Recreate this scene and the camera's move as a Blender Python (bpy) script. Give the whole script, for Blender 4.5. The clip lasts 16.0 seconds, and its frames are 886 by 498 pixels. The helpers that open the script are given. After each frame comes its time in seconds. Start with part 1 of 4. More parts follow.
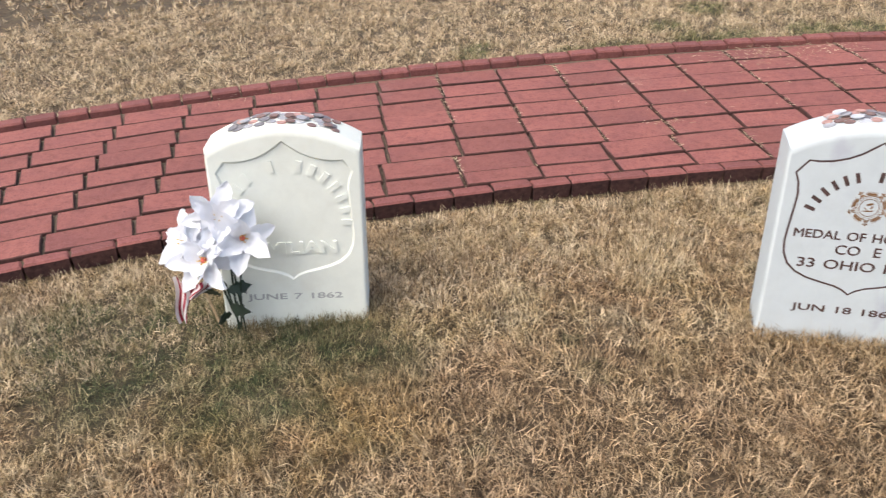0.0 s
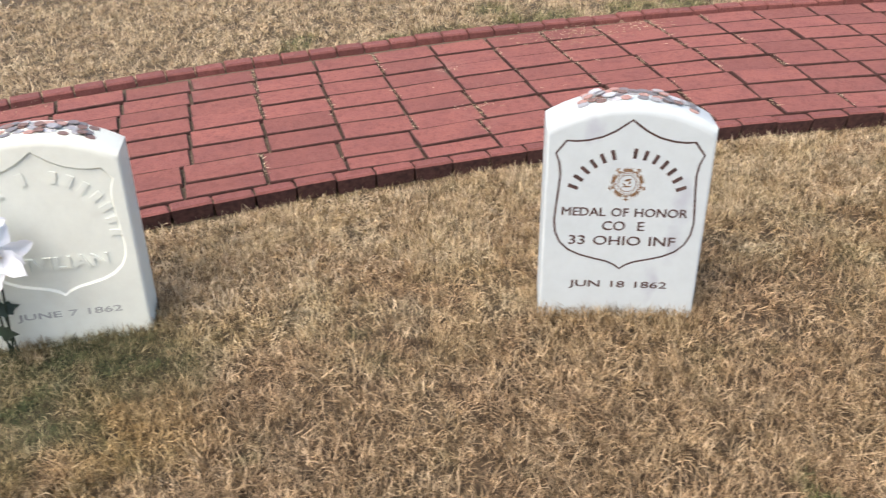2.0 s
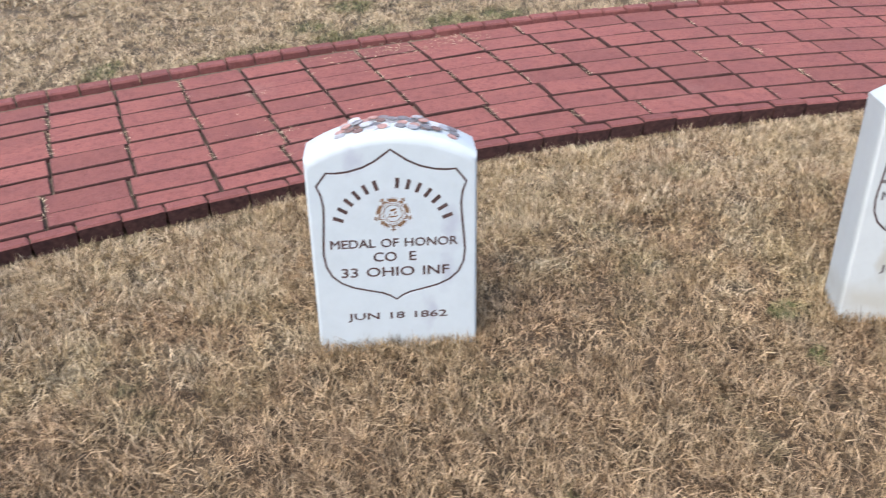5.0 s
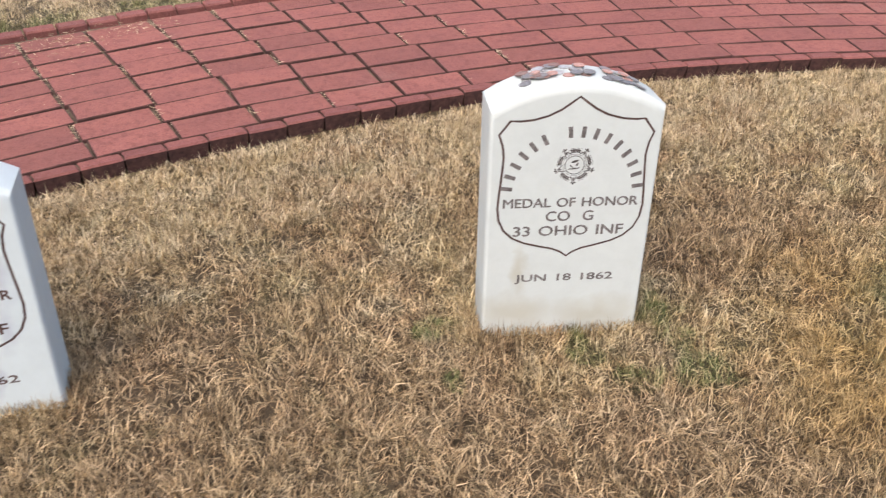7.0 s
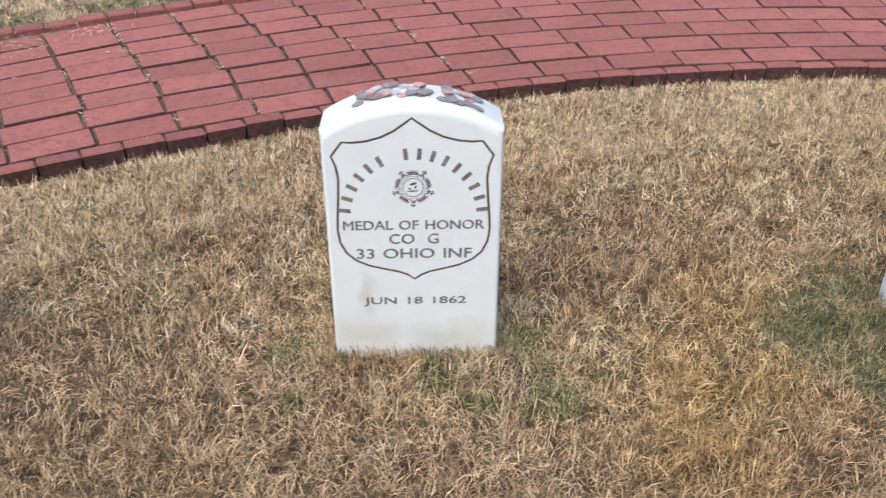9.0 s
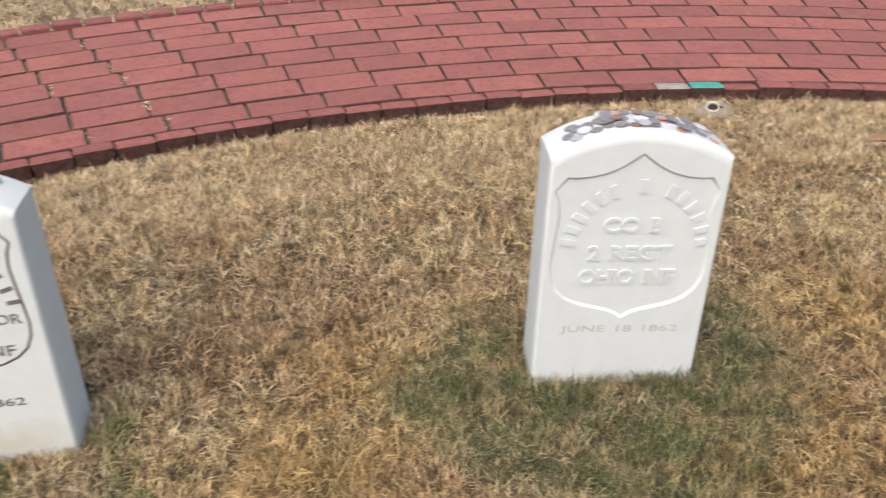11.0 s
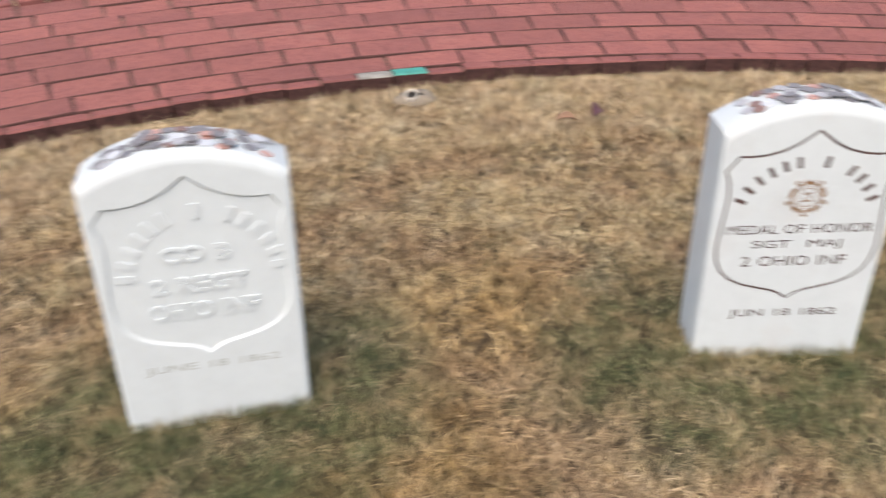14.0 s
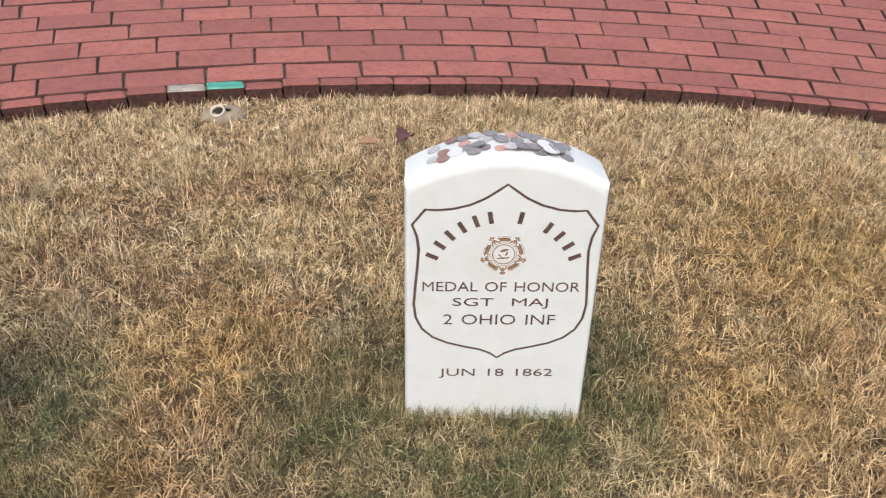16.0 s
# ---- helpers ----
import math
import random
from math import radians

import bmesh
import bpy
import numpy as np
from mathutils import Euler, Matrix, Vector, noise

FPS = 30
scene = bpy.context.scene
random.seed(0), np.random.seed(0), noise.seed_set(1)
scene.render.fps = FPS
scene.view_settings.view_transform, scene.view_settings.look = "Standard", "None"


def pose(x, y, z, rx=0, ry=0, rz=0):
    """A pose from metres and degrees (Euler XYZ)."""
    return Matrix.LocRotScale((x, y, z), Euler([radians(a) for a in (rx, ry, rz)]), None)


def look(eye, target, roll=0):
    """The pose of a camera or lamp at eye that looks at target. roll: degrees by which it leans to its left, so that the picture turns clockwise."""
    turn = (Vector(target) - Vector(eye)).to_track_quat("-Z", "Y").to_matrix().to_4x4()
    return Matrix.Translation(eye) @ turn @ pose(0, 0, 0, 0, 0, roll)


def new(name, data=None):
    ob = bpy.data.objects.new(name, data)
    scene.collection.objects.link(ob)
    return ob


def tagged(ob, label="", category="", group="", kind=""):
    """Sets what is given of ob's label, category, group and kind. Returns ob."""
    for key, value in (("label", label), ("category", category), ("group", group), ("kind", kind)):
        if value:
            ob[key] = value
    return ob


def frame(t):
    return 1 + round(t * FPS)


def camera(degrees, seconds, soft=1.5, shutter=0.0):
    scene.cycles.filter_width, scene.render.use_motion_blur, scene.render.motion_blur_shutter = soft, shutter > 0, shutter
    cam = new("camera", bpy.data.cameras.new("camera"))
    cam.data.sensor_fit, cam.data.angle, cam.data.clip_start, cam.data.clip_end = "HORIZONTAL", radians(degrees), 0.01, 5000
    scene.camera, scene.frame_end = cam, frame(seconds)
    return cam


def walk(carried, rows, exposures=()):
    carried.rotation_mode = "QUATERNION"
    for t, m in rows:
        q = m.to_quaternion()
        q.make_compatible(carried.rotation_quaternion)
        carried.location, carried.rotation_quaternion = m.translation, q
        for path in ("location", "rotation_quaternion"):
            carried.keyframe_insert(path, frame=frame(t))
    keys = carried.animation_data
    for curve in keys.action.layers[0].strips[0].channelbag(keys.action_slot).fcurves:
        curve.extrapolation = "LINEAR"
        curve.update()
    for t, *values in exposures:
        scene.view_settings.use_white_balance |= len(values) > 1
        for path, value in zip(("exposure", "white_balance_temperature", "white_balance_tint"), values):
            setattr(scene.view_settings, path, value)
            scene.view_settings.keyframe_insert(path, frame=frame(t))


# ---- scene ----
cam = camera(55.6, 16.0, soft=1.2, shutter=0.5)
PATH = [
    (0, (0.097, -0.151, 1.143), (-0.112, 1.621, 0.241), -0.1),
    (0.5, (0.129, -0.147, 1.144), (-0.002, 1.631, 0.237), 0.1),
    (1, (0.169, -0.136, 1.144), (0.131, 1.641, 0.227), 0.0),
    (1.5, (0.228, -0.127, 1.145), (0.226, 1.647, 0.221), -0.8),
    (2, (0.33, -0.112, 1.145), (0.365, 1.658, 0.215), -0.7),
    (2.5, (0.415, -0.118, 1.148), (0.488, 1.653, 0.222), -0.3),
    (3, (0.475, -0.122, 1.146), (0.574, 1.652, 0.226), -0.3),
    (3.2, (0.487, -0.119, 1.141), (0.597, 1.656, 0.225), -0.1),
    (5.3, (0.607, -0.059, 1.168), (0.963, 1.681, 0.249), -0.7),
    (5.5, (0.674, -0.065, 1.17), (1.076, 1.666, 0.252), -0.3),
    (6, (0.846, -0.078, 1.171), (1.346, 1.639, 0.275), 0.9),
    (6.5, (0.939, -0.045, 1.166), (1.535, 1.622, 0.236), -0.2),
    (7, (1.02, 0.056, 1.163), (1.693, 1.663, 0.181), 0.8),
    (7.5, (1.126, 0.067, 1.17), (1.794, 1.672, 0.181), -0.1),
    (8, (1.247, 0.02, 1.175), (1.852, 1.645, 0.179), 2.4),
    (8.2, (1.275, 0.003, 1.18), (1.849, 1.642, 0.186), 1.8),
    (10.3, (1.754, -0.048, 1.211), (2.339, 1.586, 0.217), -2.2),
    (10.5, (1.839, -0.065, 1.215), (2.498, 1.556, 0.246), -0.4),
    (11, (1.968, -0.063, 1.214), (2.728, 1.511, 0.242), -0.2),
    (11.5, (2.072, 0.008, 1.206), (2.932, 1.509, 0.203), 0.2),
    (12, (2.146, -0.001, 1.204), (3.016, 1.481, 0.181), -1.8),
    (12.5, (2.241, -0.066, 1.207), (3.043, 1.467, 0.203), -0.4),
    (13, (2.308, -0.116, 1.209), (3.074, 1.434, 0.204), -1.2),
    (13.5, (2.352, -0.153, 1.21), (3.103, 1.409, 0.212), -2.0),
    (14, (2.469, -0.188, 1.207), (3.461, 1.22, 0.191), -1.5),
    (14.5, (2.628, -0.153, 1.198), (3.776, 1.105, 0.149), 0.2),
    (15, (2.751, -0.169, 1.215), (3.939, 1.051, 0.166), 0.3),
    (15.5, (2.869, -0.282, 1.218), (3.961, 1.038, 0.187), 1.6),
    (16, (2.928, -0.35, 1.222), (3.966, 1.022, 0.201), 1.4),
]
EXPOSURE = [
    (0, 0.90, 6830, 10),
    (1.0, 0.91, 6830, 10),
    (2.0, 0.94, 6920, 10),
    (2.5, 0.94, 7100, 10),
    (3.0, 0.94, 6830, 10),
    (4.2, 0.94, 6400, 10),
    (5.5, 0.94, 6080, 10),
    (6.0, 0.90, 6250, 10),
    (6.5, 0.94, 6785, 10),
    (7.0, 0.94, 6830, 10),
    (7.5, 0.94, 6250, 10),
    (8.0, 0.94, 6030, 10),
    (9.3, 0.94, 6450, 10),
    (10.5, 0.91, 6920, 10),
    (11.0, 0.90, 7010, 10),
    (11.5, 0.92, 6650, 10),
    (12.0, 0.94, 6250, 10),
    (12.5, 0.94, 6200, 10),
    (13.5, 0.94, 6230, 10),
    (14.0, 0.89, 6785, 10),
    (14.5, 0.86, 7130, 10),
    (15.0, 0.88, 7050, 10),
    (16.0, 0.90, 6950, 10),
]
walk(cam, [(t, look(eye, target, roll)) for t, eye, target, roll in PATH], EXPOSURE)

# ---- light: a bright overcast sky ----
world = bpy.data.worlds.new("overcast_sky")
scene.world = world
world.use_nodes = True
wn = world.node_tree.nodes
sky = wn.new("ShaderNodeTexSky")
sky.sky_type, sky.sun_disc = "NISHITA", False
sky.sun_elevation, sky.sun_rotation = radians(57), radians(228)
sky.dust_density, sky.air_density, sky.ozone_density = 4.5, 1.0, 1.0
wn["Background"].inputs["Strength"].default_value = 0.15
world.node_tree.links.new(sky.outputs[0], wn["Background"].inputs["Color"])
sun = new("sun", bpy.data.lights.new("sun", "SUN"))
sun.data.energy, sun.data.angle, sun.data.color = 0.8, radians(60), (1.0, 0.99, 0.97)
sun.matrix_world = look((-2.43, -2.19, 5.03), (0, 0, 0))

# ---- materials ----
def material(name, rough=0.6, metal=0.0):
    m = bpy.data.materials.new(name)
    m.use_nodes = True
    nt = m.node_tree
    b = nt.nodes["Principled BSDF"]
    b.inputs["Roughness"].default_value, b.inputs["Metallic"].default_value = rough, metal
    return m, nt, b


def add(nt, kind, **values):
    n = nt.nodes.new("ShaderNode" + kind)
    for k, v in values.items():
        setattr(n, k, v)
    return n


def coords(nt):
    return add(nt, "NewGeometry").outputs["Position"]


def noise_of(nt, scale, detail=4, rough=0.6, vec=None):
    n = add(nt, "TexNoise")
    n.inputs["Scale"].default_value, n.inputs["Detail"].default_value, n.inputs["Roughness"].default_value = scale, detail, rough
    nt.links.new(vec or coords(nt), n.inputs["Vector"])
    return n.outputs["Fac"]


def ramp(nt, fac, stops):
    r = add(nt, "ValToRGB")
    e = r.color_ramp.elements
    while len(e) < len(stops):
        e.new(0.5)
    for el, (p, c) in zip(e, stops):
        el.position, el.color = p, (*c, 1) if len(c) == 3 else c
    nt.links.new(fac, r.inputs[0])
    return r.outputs[0]


def mixed(nt, fac, a, b, mode="MIX"):
    n = add(nt, "Mix", data_type="RGBA", blend_type=mode)
    for sock, v in ((n.inputs["Factor"], fac), (n.inputs[6], a), (n.inputs[7], b)):
        if hasattr(v, "links"):
            nt.links.new(v, sock)
        elif isinstance(v, (int, float)):
            sock.default_value = v
        else:
            sock.default_value = (*v, 1)
    return n.outputs[2]


def maths(nt, op, a, b=0.0, clamp=False):
    n = add(nt, "Math", operation=op, use_clamp=clamp)
    for sock, v in zip(n.inputs, (a, b)):
        if hasattr(v, "links"):
            nt.links.new(v, sock)
        else:
            sock.default_value = v
    return n.outputs[0]


def bump(nt, bsdf, height, strength=0.3, distance=0.002):
    n = add(nt, "Bump")
    n.inputs["Strength"].default_value, n.inputs["Distance"].default_value = strength, distance
    nt.links.new(height, n.inputs["Height"])
    nt.links.new(n.outputs[0], bsdf.inputs["Normal"])


def plain(name, colour, rough=0.6, metal=0.0, vary=0.15, scale=60.0):
    m, nt, b = material(name, rough, metal)
    f = noise_of(nt, scale)
    dark = tuple(c * (1 - vary) for c in colour)
    light = tuple(min(1, c * (1 + vary)) for c in colour)
    nt.links.new(ramp(nt, f, [(0.3, dark), (0.7, light)]), b.inputs["Base Color"])
    return m


def near_place(nt, places):
    """1 at the given places (x, y, radius), falling to 0 at their radius, the largest of them."""
    best = None
    pos = coords(nt)
    wob = add(nt, "VectorMath", operation="MULTIPLY_ADD")
    wn_ = add(nt, "TexNoise")
    wn_.inputs["Scale"].default_value = 7.0
    nt.links.new(pos, wn_.inputs["Vector"])
    nt.links.new(wn_.outputs["Color"], wob.inputs[0])
    wob.inputs[1].default_value = (0.22, 0.22, 0)
    nt.links.new(pos, wob.inputs[2])
    for x, y, r in places:
        sub = add(nt, "VectorMath", operation="SUBTRACT")
        nt.links.new(wob.outputs[0], sub.inputs[0])
        sub.inputs[1].default_value = (x + 0.11, y + 0.11, 0)
        flat = add(nt, "VectorMath", operation="MULTIPLY")
        nt.links.new(sub.outputs[0], flat.inputs[0])
        flat.inputs[1].default_value = (1, 1, 0)
        ln = add(nt, "VectorMath", operation="LENGTH")
        nt.links.new(flat.outputs[0], ln.inputs[0])
        f = maths(nt, "SUBTRACT", 1.0, maths(nt, "DIVIDE", ln.outputs["Value"], r), clamp=True)
        best = f if best is None else maths(nt, "MAXIMUM", best, f)
    return best


# greener turf: round the stones' feet, some soft shade put into its colour, and tufts along the far edging
GREEN = [(-0.84, 1.26, 0.24), (-0.66, 1.26, 0.30), (-0.34, 1.27, 0.22), (-0.22, 1.27, 0.18), (-0.44, 1.17, 0.26), (-0.74, 1.10, 0.20),
         (2.60, 1.07, 0.18), (2.50, 1.00, 0.17), (2.63, 0.95, 0.22), (2.78, 0.86, 0.22), (2.90, 0.82, 0.22), (3.00, 0.87, 0.22), (3.07, 0.95, 0.17), (2.66, 0.79, 0.24), (2.54, 0.85, 0.15), (2.78, 0.70, 0.18),
         (3.56, 0.69, 0.19), (3.48, 0.63, 0.23), (3.39, 0.60, 0.19), (3.45, 0.51, 0.23), (3.57, 0.43, 0.22), (3.67, 0.36, 0.22), (3.93, 0.47, 0.18), (3.85, 0.40, 0.20), (3.58, 0.32, 0.18)]
TUFTS = [(1.95, 1.18, 0.065), (1.94, 1.01, 0.055), (1.83, 1.03, 0.05), (1.93, 1.08, 0.055), (1.76, 1.14, 0.05), (1.54, 1.29, 0.04), (1.49, 1.12, 0.035), (0.92, 0.86, 0.05), (-0.18, 3.25, 0.13), (-0.17, 3.10, 0.12), (0.19, 3.21, 0.12), (0.40, 3.27, 0.15), (0.71, 3.38, 0.15), (0.89, 3.42, 0.17), (0.62, 3.61, 0.13), (1.20, 3.49, 0.18), (1.45, 3.53, 0.18), (0.82, 3.87, 0.14), (1.32, 3.36, 0.12)]
RUST = [(-0.22, 1.06, 0.20), (-0.45, 1.03, 0.16), (2.38, 1.08, 0.28), (2.22, 0.95, 0.30), (2.13, 0.84, 0.24), (2.90, 0.62, 0.22), (3.04, 0.62, 0.20), (3.33, 0.88, 0.24), (4.05, 0.24, 0.30), (4.55, 0.45, 0.55)]
# browner turf; the small patch right of the second stone is painted shade
BROWN = [(0.75, 0.85, 0.75), (1.30, 0.85, 0.55), (1.70, 0.65, 0.50), (0.10, 1.02, 0.40), (1.15, 1.30, 0.30), (2.30, 1.35, 0.30), (0.93, 1.42, 0.14), (3.25, 0.62, 0.25), (2.15, 0.60, 0.40), (3.0, 0.30, 0.4)]


def grass_material(name, soil=False, pale=0.0):
    m, nt, b = material(name, 0.75)
    if soil:
        island = noise_of(nt, 220, 3)
    else:
        island = add(nt, "NewGeometry").outputs["Random Per Island"]
    straw = ramp(nt, island, [(0.0, (0.055, 0.036, 0.019)), (0.2, (0.25, 0.178, 0.092)), (0.55, (0.46, 0.350, 0.195)), (1.0, (0.74, 0.615, 0.40))])
    brown = ramp(nt, island, [(0.0, (0.045, 0.026, 0.015)), (0.25, (0.22, 0.138, 0.079)), (1.0, (0.58, 0.420, 0.258))])
    straw = mixed(nt, ramp(nt, noise_of(nt, 5.5, 4, 0.65), [(0.40, (0, 0, 0)), (0.62, (0.9 * (1 - pale),) * 3)]), straw, brown)
    grey = ramp(nt, island, [(0.0, (0.07, 0.055, 0.034)), (0.4, (0.34, 0.28, 0.185)), (1.0, (0.76, 0.65, 0.46))])
    straw = mixed(nt, ramp(nt, noise_of(nt, 9.0, 4, 0.6), [(0.50, (0, 0, 0)), (0.66, (0.7 * (1 - pale),) * 3)]), straw, grey)
    thick = ramp(nt, island, [(0.0, (0.040, 0.025, 0.014)), (0.25, (0.185, 0.120, 0.067)), (1.0, (0.57, 0.42, 0.265))])
    straw = mixed(nt, ramp(nt, near_place(nt, BROWN), [(0.05, (0, 0, 0)), (0.5, (0.72,) * 3)]), straw, thick)
    rust = ramp(nt, island, [(0.0, (0.15, 0.088, 0.026)), (1.0, (0.50, 0.33, 0.11))])
    straw = mixed(nt, maths(nt, "MULTIPLY", near_place(nt, RUST), 0.6), straw, rust)
    # neighbouring plants differ in how bleached they are
    clump = ramp(nt, noise_of(nt, 34, 3, 0.6), [(0.34, (0.48, 0.465, 0.44)), (0.5, (0.98, 0.98, 0.98)), (0.66, (1.25, 1.23, 1.19))])
    straw = mixed(nt, 1.0, straw, clump, "MULTIPLY")
    # green taken darker, so it also holds soft shade at the stones' feet
    green = ramp(nt, island, [(0.0, (0.035, 0.055, 0.026)), (0.5, (0.068, 0.092, 0.037)), (0.8, (0.14, 0.147, 0.064)), (1.0, (0.40, 0.35, 0.20))])
    g = near_place(nt, GREEN)
    g = maths(nt, "MULTIPLY", ramp(nt, g, [(0.0, (0, 0, 0)), (0.62, (1, 1, 1))]), ramp(nt, noise_of(nt, 13, 4, 0.65), [(0.35, (0.35,) * 3), (0.6, (1, 1, 1))]))
    tuft = maths(nt, "MULTIPLY", ramp(nt, near_place(nt, TUFTS), [(0.05, (0, 0, 0)), (0.5, (1, 1, 1))]), ramp(nt, noise_of(nt, 30, 4, 0.65), [(0.38, (0.25,) * 3), (0.55, (1, 1, 1))]))
    col = mixed(nt, maths(nt, "MULTIPLY", g, 0.94, clamp=True), straw, green)
    weed = ramp(nt, island, [(0.0, (0.045, 0.075, 0.022)), (0.6, (0.12, 0.165, 0.05)), (0.85, (0.2, 0.22, 0.09)), (1.0, (0.46, 0.40, 0.22))])
    col = mixed(nt, maths(nt, "MULTIPLY", tuft, 0.75, clamp=True), col, weed)
    spots = ramp(nt, noise_of(nt, 6.5, 5, 0.7), [(0.57, (0, 0, 0)), (0.72, (0.5,) * 3)])
    col = mixed(nt, spots, col, green)
    if pale:
        bleached = ramp(nt, island, [(0.0, (0.36, 0.265, 0.170)), (0.5, (0.62, 0.49, 0.335)), (1.0, (0.92, 0.77, 0.56))])
        col = mixed(nt, maths(nt, "MULTIPLY", maths(nt, "SUBTRACT", 1.0, tuft, clamp=True), pale), col, bleached)
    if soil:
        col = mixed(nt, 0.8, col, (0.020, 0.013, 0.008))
    nt.links.new(col, b.inputs["Base Color"])
    b.inputs["Specular IOR Level"].default_value = 0.25
    if soil:
        bump(nt, b, noise_of(nt, 160, 5), 0.6, 0.01)
    return m


def brick_material(name, base):
    m, nt, b = material(name, 0.85)
    rnd = add(nt, "ObjectInfo").outputs["Random"]
    dark = tuple(c * 0.80 for c in base)
    light = tuple(min(1, c * 1.15) for c in base)
    col = ramp(nt, rnd, [(0.0, dark), (0.5, base), (1.0, light)])
    col = mixed(nt, ramp(nt, noise_of(nt, 9, 4), [(0.4, (0, 0, 0)), (0.75, (0.45,) * 3)]), col, (0.14, 0.045, 0.048))
    col = mixed(nt, ramp(nt, noise_of(nt, 300, 2), [(0.56, (0, 0, 0)), (0.74, (0.4,) * 3)]), col, (0.42, 0.20, 0.17))
    col = mixed(nt, ramp(nt, noise_of(nt, 170, 3, 0.7), [(0.28, (0.85,) * 3), (0.47, (0, 0, 0))]), col, (0.075, 0.024, 0.022))
    col = mixed(nt, ramp(nt, noise_of(nt, 40, 4, 0.7), [(0.35, (0.5,) * 3), (0.5, (0, 0, 0))]), col, (0.13, 0.036, 0.030))
    col = mixed(nt, ramp(nt, noise_of(nt, 3.1, 6, 0.7), [(0.6, (0, 0, 0)), (0.8, (0.3,) * 3)]), col, (0.34, 0.21, 0.18))
    nt.links.new(col, b.inputs["Base Color"])
    bump(nt, b, noise_of(nt, 260, 5, 0.7), 0.55, 0.003)
    return m


def marble_material(name, base, vein, amount, scale, marks=()):
    """marks: (x, z, half width, half height) of grey smudges in the stone, in its own frame."""
    m, nt, b = material(name, 0.55)
    smudge = None
    if marks:
        ob = add(nt, "TexCoord").outputs["Object"]
        wob = add(nt, "VectorMath", operation="MULTIPLY_ADD")
        w = add(nt, "TexNoise")
        w.inputs["Scale"].default_value, w.inputs["Detail"].default_value = 22.0, 4.0
        nt.links.new(ob, w.inputs["Vector"])
        nt.links.new(w.outputs["Color"], wob.inputs[0])
        wob.inputs[1].default_value = (0.06, 0.06, 0.06)
        nt.links.new(ob, wob.inputs[2])
        for x, z, rx, rz in marks:
            sub = add(nt, "VectorMath", operation="SUBTRACT")
            nt.links.new(wob.outputs[0], sub.inputs[0])
            sub.inputs[1].default_value = (x + 0.03, 0.03, z + 0.03)
            sc = add(nt, "VectorMath", operation="MULTIPLY")
            nt.links.new(sub.outputs[0], sc.inputs[0])
            sc.inputs[1].default_value = (1 / rx, 4.0, 1 / rz)
            ln = add(nt, "VectorMath", operation="LENGTH")
            nt.links.new(sc.outputs[0], ln.inputs[0])
            f = maths(nt, "SUBTRACT", 1.0, ln.outputs["Value"], clamp=True)
            smudge = f if smudge is None else maths(nt, "MAXIMUM", smudge, f)
    v = noise_of(nt, scale, 5, 0.65)
    col = mixed(nt, ramp(nt, v, [(0.56, (0, 0, 0)), (0.74, (amount,) * 3)]), base, vein)
    col = mixed(nt, ramp(nt, noise_of(nt, 24, 5, 0.7), [(0.4, (0, 0, 0)), (0.75, (0.45,) * 3)]), col, tuple(c * 0.85 for c in base))
    if smudge is not None:
        col = mixed(nt, ramp(nt, smudge, [(0.0, (0, 0, 0)), (0.8, (0.6,) * 3)]), col, vein)
    nt.links.new(col, b.inputs["Base Color"])
    b.inputs["Specular IOR Level"].default_value = 0.3
    bump(nt, b, noise_of(nt, 400, 3), 0.12, 0.001)
    return m


BRICK = brick_material("red_clay_brick", (0.258, 0.088, 0.072))
EDGE_BRICK = brick_material("edge_brick", (0.215, 0.072, 0.062))
BED = plain("sand_and_soil_joint", (0.110, 0.082, 0.056), 0.95, vary=0.5, scale=90)
# brick sides: soil, with the shade of the joints put into the colour
SOIL_AND_SHADE = plain("soiled_and_shaded_brick_side", (0.070, 0.030, 0.025), 0.95, vary=0.4)
# edging sides: dirt, and their shade mixed into the dark colour
DIRT_AND_SHADE = plain("dirty_shaded_edging_side", (0.085, 0.038, 0.034), 0.95, vary=0.45, scale=70)
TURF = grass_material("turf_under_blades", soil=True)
PALE_BLADES = grass_material("blond_grass_blades", pale=0.66)
STRAW_BLADES = grass_material("straw_grass_blades", pale=0.48)
BLADES = grass_material("dormant_grass_blades")
MARBLE_OLD = marble_material("weathered_cream_marble", (0.77, 0.81, 0.75), (0.62, 0.60, 0.5), 0.3, 9)
MARBLE_GREY = marble_material("grey_veined_marble", (0.555, 0.62, 0.65), (0.40, 0.42, 0.50), 0.14, 6.5, [(0.110, 0.25, 0.022, 0.060), (0.098, 0.16, 0.022, 0.060), (0.062, 0.07, 0.016, 0.050), (-0.070, 0.385, 0.020, 0.035)])
MARBLE_STAINED = marble_material("earth_stained_white_marble", (0.545, 0.585, 0.585), (0.40, 0.375, 0.30), 0.05, 8, [(-0.09, 0.03, 0.10, 0.05), (0.06, 0.02, 0.12, 0.045), (-0.085, 0.12, 0.02, 0.07)])
MARBLE_WHITE = marble_material("white_marble", (0.54, 0.58, 0.595), (0.51, 0.48, 0.455), 0.4, 7)
PALE_PAINT = plain("worn_pale_paint", (0.23, 0.215, 0.19), 0.7, vary=0.35, scale=45)
TEAL_PAINT = plain("turquoise_paint", (0.042, 0.235, 0.19), 0.6, vary=0.2, scale=40)
SHALLOW = plain("shallow_cut_letters", (0.39, 0.41, 0.40), 0.7, vary=0.1)
INK_FADED = plain("faded_grey_inscription", (0.13, 0.115, 0.115), 0.7, vary=0.5, scale=120)
